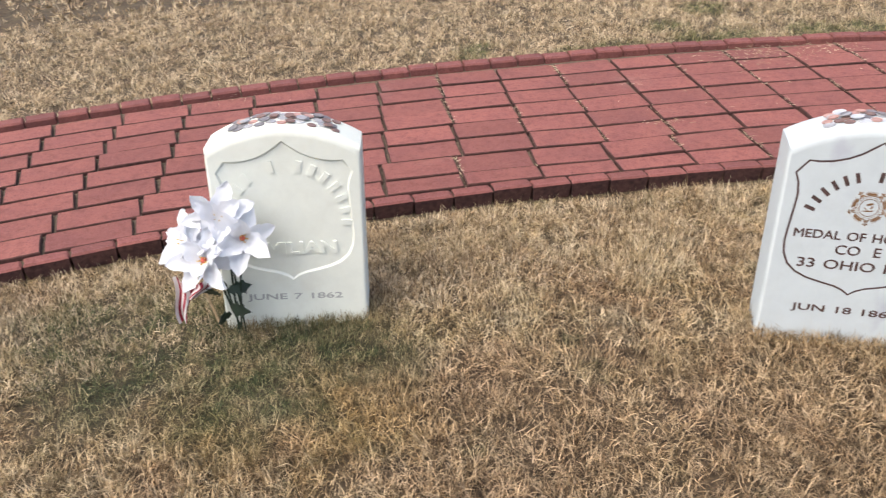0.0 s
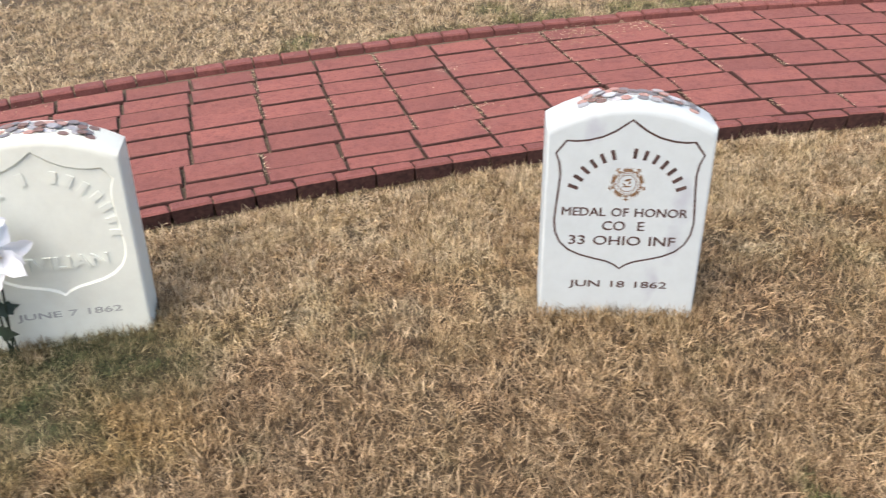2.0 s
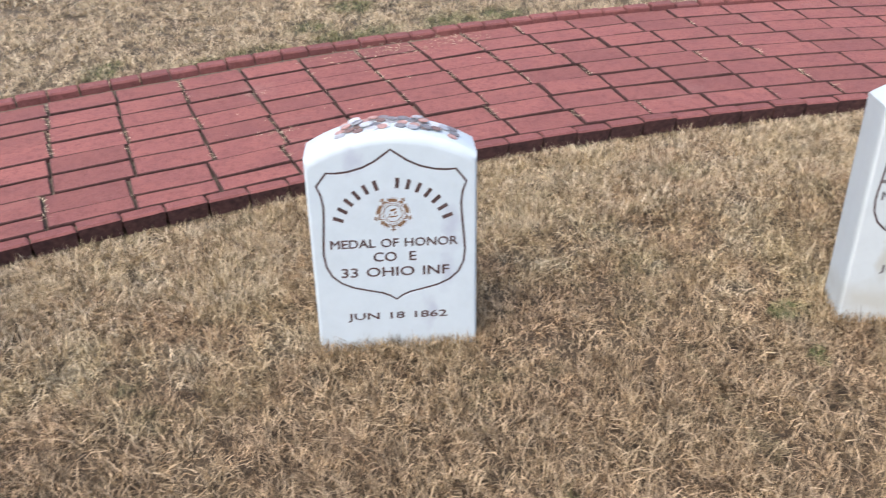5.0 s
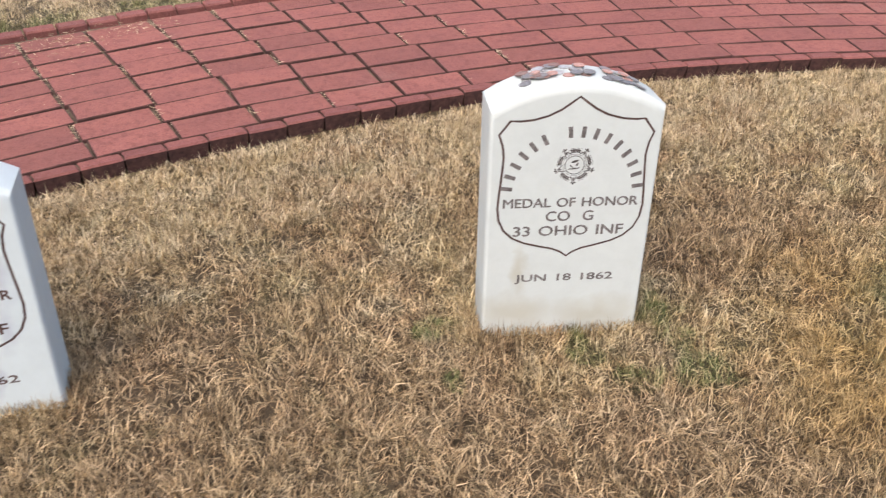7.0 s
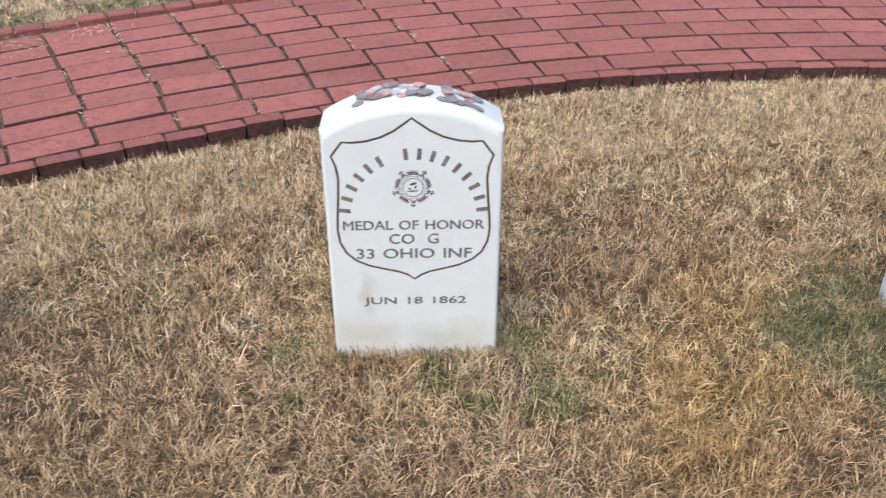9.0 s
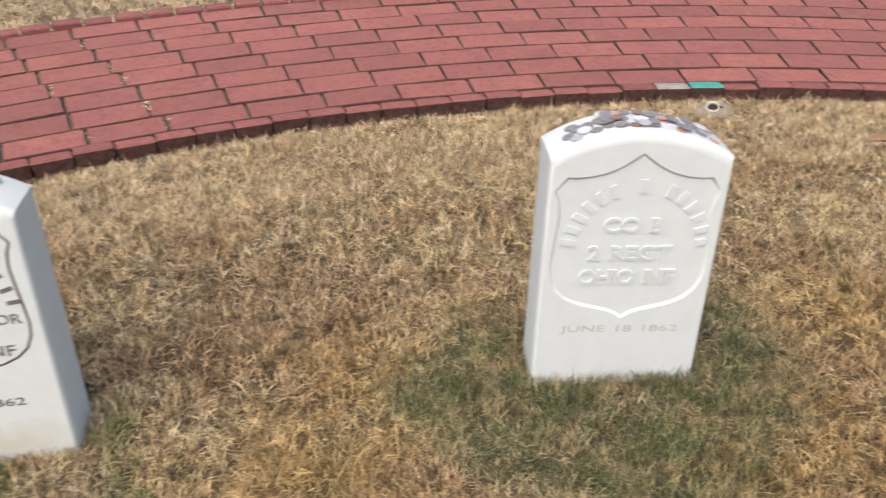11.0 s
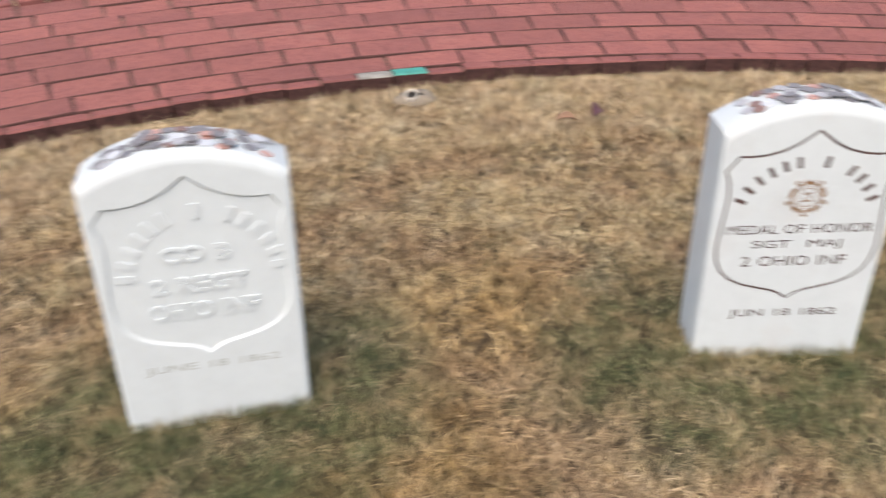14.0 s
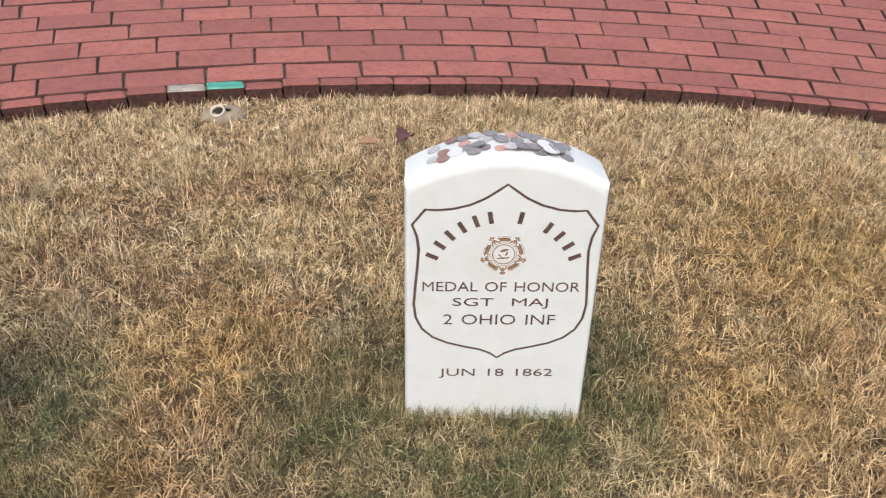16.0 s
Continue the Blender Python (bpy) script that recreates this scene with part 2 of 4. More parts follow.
INK = plain("dark_painted_inscription", (0.075, 0.042, 0.038), 0.7, vary=0.4, scale=120)
GOLD = plain("worn_gold_leaf", (0.30, 0.17, 0.09), 0.5, 0.3)
COPPER = plain("copper_coin", (0.52, 0.30, 0.25), 0.45, 0.35, 0.3, 200)
COPPER_OLD = plain("tarnished_copper_coin", (0.24, 0.15, 0.13), 0.55, 0.3, 0.35, 200)
SILVER = plain("nickel_coin", (0.46, 0.45, 0.46), 0.4, 0.4, 0.25, 200)
SILVER_OLD = plain("dull_nickel_coin", (0.22, 0.21, 0.22), 0.55, 0.3, 0.3, 200)
SILVER_BRIGHT = plain("bright_nickel_coin", (0.70, 0.70, 0.71), 0.35, 0.4, 0.15, 200)


# ---- building helpers ----
def ground_z(x, y):
    return 0.1176 + 0.0312 * x + 0.0694 * y


def part(name, bm, mat, parent, label=""):
    me = bpy.data.meshes.new(name)
    bm.normal_update()
    bm.to_mesh(me)
    bm.free()
    me.materials.append(mat)
    ob = new(name, me)
    ob.parent = parent
    return tagged(ob, label)


def mesh_of(name, verts, faces, mat, smooth=False):
    me = bpy.data.meshes.new(name)
    me.from_pydata(verts, [], faces)
    me.materials.append(mat)
    if smooth:
        me.polygons.foreach_set("use_smooth", [True] * len(me.polygons))
    me.update()
    return me


def path_curve():
    """The inner edge of the brick path: points at every 2 cm of its length, with their headings."""
    step = 0.02
    table = {}
    for sign in (1, -1):
        x, y, h = 1.5, 2.191, 0.0766
        for i in range(600):
            table[round(sign * i)] = (x, y, h)
            x += sign * step * math.cos(h)
            y += sign * step * math.sin(h)
            h += sign * step * (-0.150 if sign * i * step < 0.486 else -0.226)
    return table


CURVE = path_curve()


def path_place(s, n):
    i = math.floor(s / 0.02)
    f = s / 0.02 - i
    a, b = CURVE[i], CURVE[i + 1]
    x, y, h = (a[j] * (1 - f) + b[j] * f for j in range(3))
    return x - n * math.sin(h), y + n * math.cos(h), h


def path_width(s):
    """The path is a little wider towards the east."""
    return 1.01 + 0.06 * min(1.0, max(0.0, (s + 1.2) / 1.4))


def path_station(arc, n):
    """The station s along the inner edge, from the length along a course n metres out."""
    turn = 0.486 * (1 + 0.226 * n)
    return 0.486 + (arc - turn) / (1 + (0.226 if arc > turn else 0.150) * n)


# ---- ground ----
DROP = 0.024  # the soil lies below the tips of the turf


def swell(x, y):
    """The turf stands a little higher round the second headstone."""
    return 0.011 * np.exp(-((x - 0.70) ** 2 + (y - 1.30) ** 2) / 0.07)


def lawn_z(x, y):
    """The sloping lawn, levelling out far away."""
    dx, dy = x - 2.0, y - 1.0
    r = math.hypot(dx, dy)
    k = 1.0 / math.sqrt(1 + (r / 25.0) ** 2)
    return ground_z(2.0 + dx * k, 1.0 + dy * k) - DROP + swell(x, y)


def build_ground():
    n = 90
    line = [math.sinh(6.2 * (2 * i / n - 1)) * 1.6 for i in range(n + 1)]
    verts = [(2.0 + a, 1.0 + b, lawn_z(2.0 + a, 1.0 + b)) for b in line for a in line]
    faces = [(j * (n + 1) + i, j * (n + 1) + i + 1, (j + 1) * (n + 1) + i + 1, (j + 1) * (n + 1) + i) for j in range(n) for i in range(n)]
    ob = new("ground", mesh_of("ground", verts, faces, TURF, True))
    return tagged(ob, "gently sloping lawn of dormant straw-coloured turf", "lawn", kind="structure")


ground = build_ground()

# ---- brick path ----
COURSES, EDGE = 8, 0.042
LEFT, EDGE_LENGTH, JOINT = 0.217, 0.1065, 0.0045
# in each course, outwards: where one joint lies along the course, and the pitch of the bricks after it
FIRST = [0.762, 0.744, 0.753, 0.736, 0.728, 0.710, 0.699, 0.687]
PITCH = [0.2280, 0.2277, 0.2257, 0.2240, 0.2250, 0.2260, 0.2260, 0.2260]
TOP = 0.025


# along the path: station, inner border of the first course, its outer border, pitch of the other seven
LINES = [(-2.35, 0.075, 0.182, 0.1155), (-1.75, 0.060, 0.148, 0.1175), (-1.16, 0.042, 0.120, 0.1210), (-0.78, 0.042, 0.143, 0.1210), (-0.37, 0.042, 0.162, 0.1215), (-0.17, 0.042, 0.167, 0.1240), (0.40, 0.042, 0.160, 0.1300)]


def course_lines(s):
    return [float(np.interp(s, [q[0] for q in LINES], [q[c] for q in LINES])) for c in (1, 2, 3)]


def course_borders(j, s):
    low, first, pitch = course_lines(s)
    return (low, first) if j == 0 else (first + (j - 1) * pitch, first + j * pitch)


def course_middle(j, s):
    return sum(course_borders(j, s)) / 2


def bevelled_box(lx, ly, lz, b, rng=None, rough=0.0):
    """A box standing on z = -lz with its top at 0 and a worn bevel round the top: four points along each long side, two along each short one."""
    x, y = lx / 2, ly / 2
    rim = [(-1 + 2 * i / 4, -1) for i in range(4)] + [(1, -1 + i) for i in range(2)] + [(1 - 2 * i / 4, 1) for i in range(4)] + [(-1, 1 - i) for i in range(2)]
    k = max(0.0, lz - 0.06) * 0.9
    v = [(u * (x - 0.2 * k), w * (y - k), -lz) for u, w in rim]
    worn = [rng.uniform(-1, 1) * rough if rng else 0.0 for _ in rim]
    v += [(u * (x + q), w * (y + q), -b) for (u, w), q in zip(rim, worn)]
    v += [(u * (x - b + q * 0.6), w * (y - b + q * 0.6), -abs(q) * 0.5) for (u, w), q in zip(rim, worn)]
    n = len(rim)
    f = [(r + i, r + (i + 1) % n, r + n + (i + 1) % n, r + n + i) for r in (0, n) for i in range(n)]
    return v, f + [tuple(range(2 * n, 3 * n))]


def build_path():
    rng = random.Random(5)
    strip, faces = [], []
    ss = [-7 + 0.1 * i for i in range(151)]
    for s in ss:
        for nn in (course_lines(s)[0] - 0.027, path_width(s) + 0.045):
            x, y, h = path_place(s, nn)
            strip.append((x, y, ground_z(x, y) + 0.0125))
    for i in range(150):
        faces.append((2 * i, 2 * i + 2, 2 * i + 3, 2 * i + 1))
    path = new("pavement", mesh_of("pavement_bed", [(a, b, c) for a, b, c in strip], faces, BED))
    tagged(path, "curving red brick footpath with brick edging", "path", kind="structure")
    shapes = {}

    def brick_shape(right, width):
        """One of six shapes of brick of this course's length and width."""
        k = (right, math.floor(width / 0.002), rng.randrange(6))
        if k not in shapes:
            long, gap = (0.226, JOINT) if right else (LEFT, 0.0085)
            v, f = bevelled_box(long - gap, k[1] * 0.002 - 0.0072, 0.05, 0.0025, rng, 0.0016)
            shapes[k] = mesh_of("brick", v, f, BRICK)
            # sides and bevel take the dark colour that carries the joints' shade
            shapes[k].materials.append(SOIL_AND_SHADE)
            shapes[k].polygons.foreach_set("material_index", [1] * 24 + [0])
        return shapes[k]

    v2, f2 = bevelled_box(EDGE_LENGTH - 0.0045, EDGE - 0.001, 0.08, 0.005, rng, 0.002)
    edge = mesh_of("edging_brick", v2, f2, EDGE_BRICK)
    # standing sides get the colour darkened for shade, the top stays brick
    edge.materials.append(DIRT_AND_SHADE)
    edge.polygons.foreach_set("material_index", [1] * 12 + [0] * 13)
    v3, f3 = bevelled_box(0.097, 0.058, 0.06, 0.006, rng, 0.0025)
    far_edge = mesh_of("edging_brick", v3, f3, EDGE_BRICK)
    painted = []
    for mat in (PALE_PAINT, TEAL_PAINT):
        me = mesh_of("edging_brick", v2, f2, EDGE_BRICK)
        me.materials.append(mat)
        me.materials.append(DIRT_AND_SHADE)
        # paint on top, the same shade-darkened colour on the sides
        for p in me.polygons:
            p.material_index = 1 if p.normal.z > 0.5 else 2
        painted.append(me)
    tilt = Euler((0.0694, -0.0312, 0)).to_matrix().to_4x4()
    rest_v, rest_f = [], []

    def lay(me, x, y, h, z, name, near):
        m = Matrix.Translation((x, y, ground_z(x, y) + z)) @ tilt @ Euler((rng.gauss(0, 0.004), rng.gauss(0, 0.004), h + rng.gauss(0, 0.004))).to_matrix().to_4x4()
        if near:
            ob = new(name, me)
            ob.parent = path
            ob.matrix_basis = m
            return ob
        else:
            base = len(rest_v)
            rest_v.extend(tuple(m @ q.co) for q in me.vertices)
            rest_f.extend(tuple(base + i for i in p.vertices) for p in me.polygons)

    for j in range(COURSES):
        reach = 0.0625 + (j + 0.5) * 0.1172
        for i in range(-36, 36):
            # bricks keep their length along their own course, which is longer farther out
            pitch = PITCH[j] if i >= 0 else LEFT
            s = path_station(FIRST[j] + (i + 0.5) * pitch, reach)
            if not -6.8 < s < 7.8:
                continue
            nn = course_middle(j, s)
            x, y, h = path_place(s, nn)
            h += math.atan((course_middle(j, s + 0.05) - course_middle(j, s - 0.05)) / 0.1)
            loose = 1.0 if s > 0.3 else 1.4
            low, high = course_borders(j, s)
            lay(brick_shape(i >= 0, high - low), x, y, h, TOP + rng.gauss(0, 0.0011 * loose), "brick", -3.0 < s < 4.75)
    for far_side, up in ((0, 0.0), (1, 0.014)):
        for i in range(-90, 56):
            s = 2.189 + (i + 0.5) * EDGE_LENGTH / (1.21 if far_side else 1.0)
            if not -6.8 < s < 7.8:
                continue
            nn = path_width(s) + 0.032 if far_side else course_lines(s)[0] - EDGE / 2
            x, y, h = path_place(s, nn)
            me, name = (far_edge if far_side else edge), "edging_brick"
            if not far_side and i in (0, 1):
                me = painted[i]
            ob = lay(me, x, y, h, TOP + up + rng.gauss(0, 0.002), name, -3.0 < s < 4.8)
            if me in painted:
                tagged(ob, ("edging brick with worn pale paint on top", "edging brick painted turquoise on top")[i])
    far = new("far_bricks", mesh_of("far_bricks", rest_v, rest_f, BRICK))
    far.parent = path
    tagged(far, kind="stuff")
    return path


# ---- headstones ----
def closed_spline(curve, points):
    sp = curve.splines.new("POLY")
    sp.points.add(len(points) - 1)
    for p, (x, z) in zip(sp.points, points):
        p.co = (x, z, 0, 1)
    sp.use_cyclic_u = True


def curve_mesh(name, loops, depth, bevel=0.0):
    """A plate cut to the loops (even-odd), lying in x and z, its front at y = 0 and its back at y = depth."""
    cu = bpy.data.curves.new(name, "CURVE")
    cu.dimensions, cu.fill_mode, cu.extrude = "2D", "BOTH", max(0.0, depth / 2 - bevel)
    cu.bevel_depth, cu.bevel_resolution, cu.offset = bevel, 2, -bevel
    for loop in loops:
        closed_spline(cu, loop)
    ob = bpy.data.objects.new(name, cu)
    scene.collection.objects.link(ob)
    dg = bpy.context.evaluated_depsgraph_get()
    me = bpy.data.meshes.new_from_object(ob.evaluated_get(dg))
    bpy.data.objects.remove(ob)
    bpy.data.curves.remove(cu)
    me.transform(Matrix(((1, 0, 0, 0), (0, 0, -1, depth / 2), (0, 1, 0, 0), (0, 0, 0, 1))))
    me.name = name
    return me


def text_mesh(name, words, width, height, depth, fat=0.0):
    cu = bpy.data.curves.new(name, "FONT")
    cu.body, cu.align_x, cu.align_y, cu.size = words, "CENTER", "CENTER", 1.0
    cu.extrude, cu.resolution_u, cu.offset, cu.space_word = 0.5, 3, fat, 1.25
    ob = bpy.data.objects.new(name, cu)
    scene.collection.objects.link(ob)
    dg = bpy.context.evaluated_depsgraph_get()
    me = bpy.data.meshes.new_from_object(ob.evaluated_get(dg))
    bpy.data.objects.remove(ob)
    bpy.data.curves.remove(cu)
    co = np.empty(len(me.vertices) * 3)
    me.vertices.foreach_get("co", co)
    co = co.reshape(-1, 3)
    lo, hi = co.min(0), co.max(0)
    mid = (lo + hi) / 2
    kx, kz = width / (hi[0] - lo[0]), height / (hi[1] - lo[1])
    out = np.c_[(co[:, 0] - mid[0]) * kx, -(co[:, 2]) * depth + depth / 2, (co[:, 1] - mid[1]) * kz]
    me.vertices.foreach_set("co", out.ravel())
    me.update()
    if not fat:
        # a heavier stroke: the same letters three times, a hair apart
        bm = bmesh.new()
        for k in (-1, 1, 0):
            me.transform(Matrix.Translation((k * 0.0006, abs(k) * 0.00015, k * 0.0004)))
            bm.from_mesh(me)
            me.transform(Matrix.Translation((-k * 0.0006, -abs(k) * 0.00015, -k * 0.0004)))
        bm.to_mesh(me)
        bm.free()
    return me


def stone_outline(half, height, rise, bottom=-0.25):
    r = (half * half + rise * rise) / (2 * rise)
    a = math.asin(half / r)
    pts = [(-half, bottom), (half, bottom)]
    pts += [(r * math.sin(a * (1 - 2 * i / 24)), height - r + r * math.cos(a * (1 - 2 * i / 24))) for i in range(25)]
    return pts


def shield(k=1.0, grow=0.0):
    """The shield's outline about its top point."""
    right = [(0, 0), (0.012, -0.009), (0.030, -0.022), (0.052, -0.033), (0.078, -0.040), (0.100, -0.042), (0.117, -0.041), (0.136, -0.066), (0.129, -0.085), (0.126, -0.108),
             (0.128, -0.140), (0.131, -0.175), (0.133, -0.205), (0.130, -0.230), (0.120, -0.252), (0.103, -0.268), (0.080, -0.279), (0.050, -0.287), (0.028, -0.292), (0.012, -0.299), (0, -0.308)]
    loop = right + [(-x, z) for x, z in right[-2:0:-1]]
    if grow:
        out = []
        for i, (x, z) in enumerate(loop):
            (ax, az), (bx, bz) = loop[i - 1], loop[(i + 1) % len(loop)]
            tx, tz = bx - ax, bz - az
            ln = math.hypot(tx, tz)
            out.append((x - tz / ln * grow, z + tx / ln * grow))
        loop = out
    return [(x * k, z * k) for x, z in loop]


def put(name, me, mat, parent, x=0.0, y=0.0, z=0.0, label="", turn=0.0):
    me.materials.clear()
    me.materials.append(mat)
    ob = new(name, me)
    ob.parent = parent
    ob.matrix_basis = Matrix.Translation((x, y, z)) @ Matrix.Rotation(turn, 4, "Y")
    return tagged(ob, label)


def box_mesh(name, lx, ly, lz):
    x, y, z = lx / 2, ly / 2, lz / 2
    v = [(a * x, b * y, c * z) for a in (-1, 1) for b in (-1, 1) for c in (-1, 1)]
    return mesh_of(name, v, [(0, 1, 3, 2), (4, 6, 7, 5), (0, 4, 5, 1), (2, 3, 7, 6), (0, 2, 6, 4), (1, 5, 7, 3)], INK)


def name_bars(stone, groups, radius, centre, half_angle, size, width, mat, y, x0=0.0):
    """Plain bars, one to a letter, along the arch where the stone bears a name."""
    total = sum(groups) + (len(groups) - 1) * 1.0
    step, at = 2 * half_angle / (total - 1), 0
    bar = box_mesh("name_bar", width, 0.003, size)
    for g in groups:
        for i in range(g):
            a = -half_angle + at * step
            put("name_bar", bar, mat, stone, x0 + radius * math.sin(a), y, centre + radius * math.cos(a), turn=a)
            at += 1
        at += 1.0


def build_emblem(stone, z, mat, y, k=1.0):
    """A wreath of leaves round a ringed disc, with the points of an upturned star."""
    em = bpy.data.meshes.new("emblem")
    bm = bmesh.new()

    def flat(points):
        vs = [bm.verts.new((px * k, 0, pz * k)) for px, pz in points]
        bm.faces.new(vs)

    def ring(r0, r1, n=28):
        for i in range(n):
            a, b = 2 * math.pi * i / n, 2 * math.pi * (i + 1) / n
            flat([(r0 * math.cos(a), r0 * math.sin(a)), (r0 * math.cos(b), r0 * math.sin(b)), (r1 * math.cos(b), r1 * math.sin(b)), (r1 * math.cos(a), r1 * math.sin(a))])

    def petal(cx, cz, a, long, wide):
        c, s = math.cos(a), math.sin(a)
        pts = [(-long, 0), (-long * 0.3, -wide), (long * 0.5, -wide * 0.8), (long, 0), (long * 0.5, wide * 0.8), (-long * 0.3, wide)]
        flat([(cx + c * u - s * v, cz + s * u + c * v) for u, v in pts])

    ring(0.0148, 0.0160)
    ring(0.0182, 0.0188)
    for i in range(5):
        a = -math.pi / 2 + 2 * math.pi * i / 5
        c, s = math.cos(a), math.sin(a)
        # a point of the star: two strokes from the ring to a three-lobed tip, with a dark heart
        for sgn in (-1, 1):
            foot = (0.0188 * math.cos(a + sgn * 0.34), 0.0188 * math.sin(a + sgn * 0.34))
            petal((foot[0] + 0.0290 * c) / 2, (foot[1] + 0.0290 * s) / 2, math.atan2(0.0290 * s - foot[1], 0.0290 * c - foot[0]), 0.0066, 0.0010)
            petal(0.0300 * c - sgn * 0.0026 * s, 0.0300 * s + sgn * 0.0026 * c, a + sgn * 0.9, 0.0023, 0.0012)
        petal(0.0316 * c, 0.0316 * s, a, 0.0024, 0.0014)
        petal(0.0235 * c, 0.0235 * s, a, 0.0032, 0.0013)
        # the wreath between two points: leaves in pairs along an arc, and the band behind them
        for q in range(6):
            b = a + 0.36 + q * 0.111
            cb, sb = math.cos(b), math.sin(b)
            petal(0.0252 * cb, 0.0252 * sb, b + 1.05, 0.0037, 0.0010)
            petal(0.0222 * cb, 0.0222 * sb, b + 2.1, 0.0028, 0.0008)
        for q in range(8):
            b0, b1 = a + 0.30 + q * 0.082, a + 0.30 + (q + 1) * 0.082
            flat([(r * math.cos(b), r * math.sin(b)) for r, b in ((0.0281, b0), (0.0281, b1), (0.0287, b1), (0.0287, b0))])
    # the worn relief inside the ring
    for cx, cz, a, long, wide in ((0.0005, 0.0062, 0.3, 0.0066, 0.0022), (0.004, 0.001, 1.2, 0.0042, 0.0015), (-0.005, -0.002, -0.7, 0.0038, 0.001), (-0.001, -0.006, 0.1, 0.0055, 0.0015), (0.0055, -0.0055, 0.6, 0.0032, 0.0011), (-0.0075, -0.0065, 0.5, 0.0026, 0.0009)):
        petal(cx, cz, a, long, wide)
    bm.to_mesh(em)
    bm.free()
    return put("emblem", em, mat, stone, 0, y, z, "engraved wreath and star emblem")


def build_stone(place, turn, half, height, tip, k, marble, label, cut, lean=(0, 0), thick=0.1):
    """A headstone standing in the lawn; its front is at local y = 0. cut: an engraved outline, else a sunken shield."""
    x, y = place
    stone = new("headstone")
    stone.matrix_basis = Matrix.Translation((x, y, ground_z(x, y))) @ Euler((radians(lean[0]), radians(lean[1]), radians(turn))).to_matrix().to_4x4()
    tagged(stone, label, "headstone", "row of headstones")
    rise, wide = 0.045, 0.021
    deep = 0.003 if cut else 0.004

    def inset(d):
        # the arched top is worn rounder than the sides
        return stone_outline(half - 0.36 * d, height - d, rise * (1 - 0.36 * d / half))

    # the slab: its outline carried round the softened front edge, and back
    rings = [(wide * (1 - math.sin(q * math.pi / 24)), 0.014 * (1 - math.cos(q * math.pi / 24))) for q in range(13)]
    rings += [(0.0, thick - 0.006), (0.002, thick - 0.0015), (0.007, thick)]
    verts = [(px, dy, pz) for d, dy in rings for px, pz in inset(d)]
    n = len(verts) // len(rings)
    faces = [(r * n + i, r * n + (i + 1) % n, (r + 1) * n + (i + 1) % n, (r + 1) * n + i) for r in range(len(rings) - 1) for i in range(n)]
    faces.append(tuple(reversed([(len(rings) - 1) * n + i for i in range(n)])))
    floor = [(px, deep, pz) for px, pz in inset(wide - 0.002)]
    faces.append(tuple(len(verts) + i for i in range(n)))
    slab = mesh_of("slab", verts + floor, faces, marble)
    slab.polygons.foreach_set("use_smooth", [True] * (len(faces) - 2) + [False] * 2)
    bm = bmesh.new()
    bm.from_mesh(slab)
    bmesh.ops.recalc_face_normals(bm, faces=bm.faces[:-1])
    for e in bm.edges:
        # the shoulders stay crisp, the softened edges do not
        e.smooth = e.calc_face_angle(0.0) < radians(40)
    bm.to_mesh(slab)
    bm.free()
    put("slab", slab, marble, stone)
    # the thin front layer, cut through at the shield
    at = lambda pts: [(px, tip + pz) for px, pz in pts]
    loops = [inset(wide - 0.002), at(shield(k, 0.0022 if cut else 0.0))]
    put("face", curve_mesh("face", loops, deep + 0.001), marble, stone)
    if cut:
        put("shield_panel", curve_mesh("shield_panel", [at(shield(k, -0.0022))], deep + 0.001), marble, stone)
    else:
        # the worn slope round the sunken shield
        steps = [(0.0, 0.0), (-0.0012, 0.0008), (-0.0028, deep * 0.75), (-0.0046, deep - 0.0001)]
        slope = [(px, dy, pz) for g, dy in steps for px, pz in at(shield(k, g))]
        m = len(slope) // len(steps)
        put("shield_edge", mesh_of("shield_edge", slope, [(r * m + i, r * m + (i + 1) % m, (r + 1) * m + (i + 1) % m, (r + 1) * m + i) for r in range(len(steps) - 1) for i in range(m)], marble, True), marble, stone)
    return stone


def coin_mesh(name, r, mat):
    n = 18
    rings = [(r, 0.0), (r, 0.0015), (r * 0.93, 0.0017), (r * 0.88, 0.0013)]
    v = [(q * math.cos(2 * math.pi * i / n), q * math.sin(2 * math.pi * i / n), h) for q, h in rings for i in range(n)]
    f = [(j * n + i, j * n + (i + 1) % n, (j + 1) * n + (i + 1) % n, (j + 1) * n + i) for j in range(3) for i in range(n)]
    f.append(tuple(3 * n + i for i in range(n)))
    f.append(tuple(reversed(range(n))))
    return mesh_of(name, v, f, mat)


COIN_KINDS = [(coin_mesh("penny", 0.0095, COPPER), "small copper coin lying on a headstone"),
              (coin_mesh("old_penny", 0.0095, COPPER_OLD), "small tarnished brown coin lying on a headstone"),
              (coin_mesh("nickel", 0.0106, SILVER), "grey nickel coin lying on a headstone"),
              (coin_mesh("dark_nickel", 0.0106, SILVER_OLD), "dark weathered grey coin lying on a headstone"),
              (coin_mesh("quarter", 0.0121, SILVER_BRIGHT), "large bright silver coin lying on a headstone")]


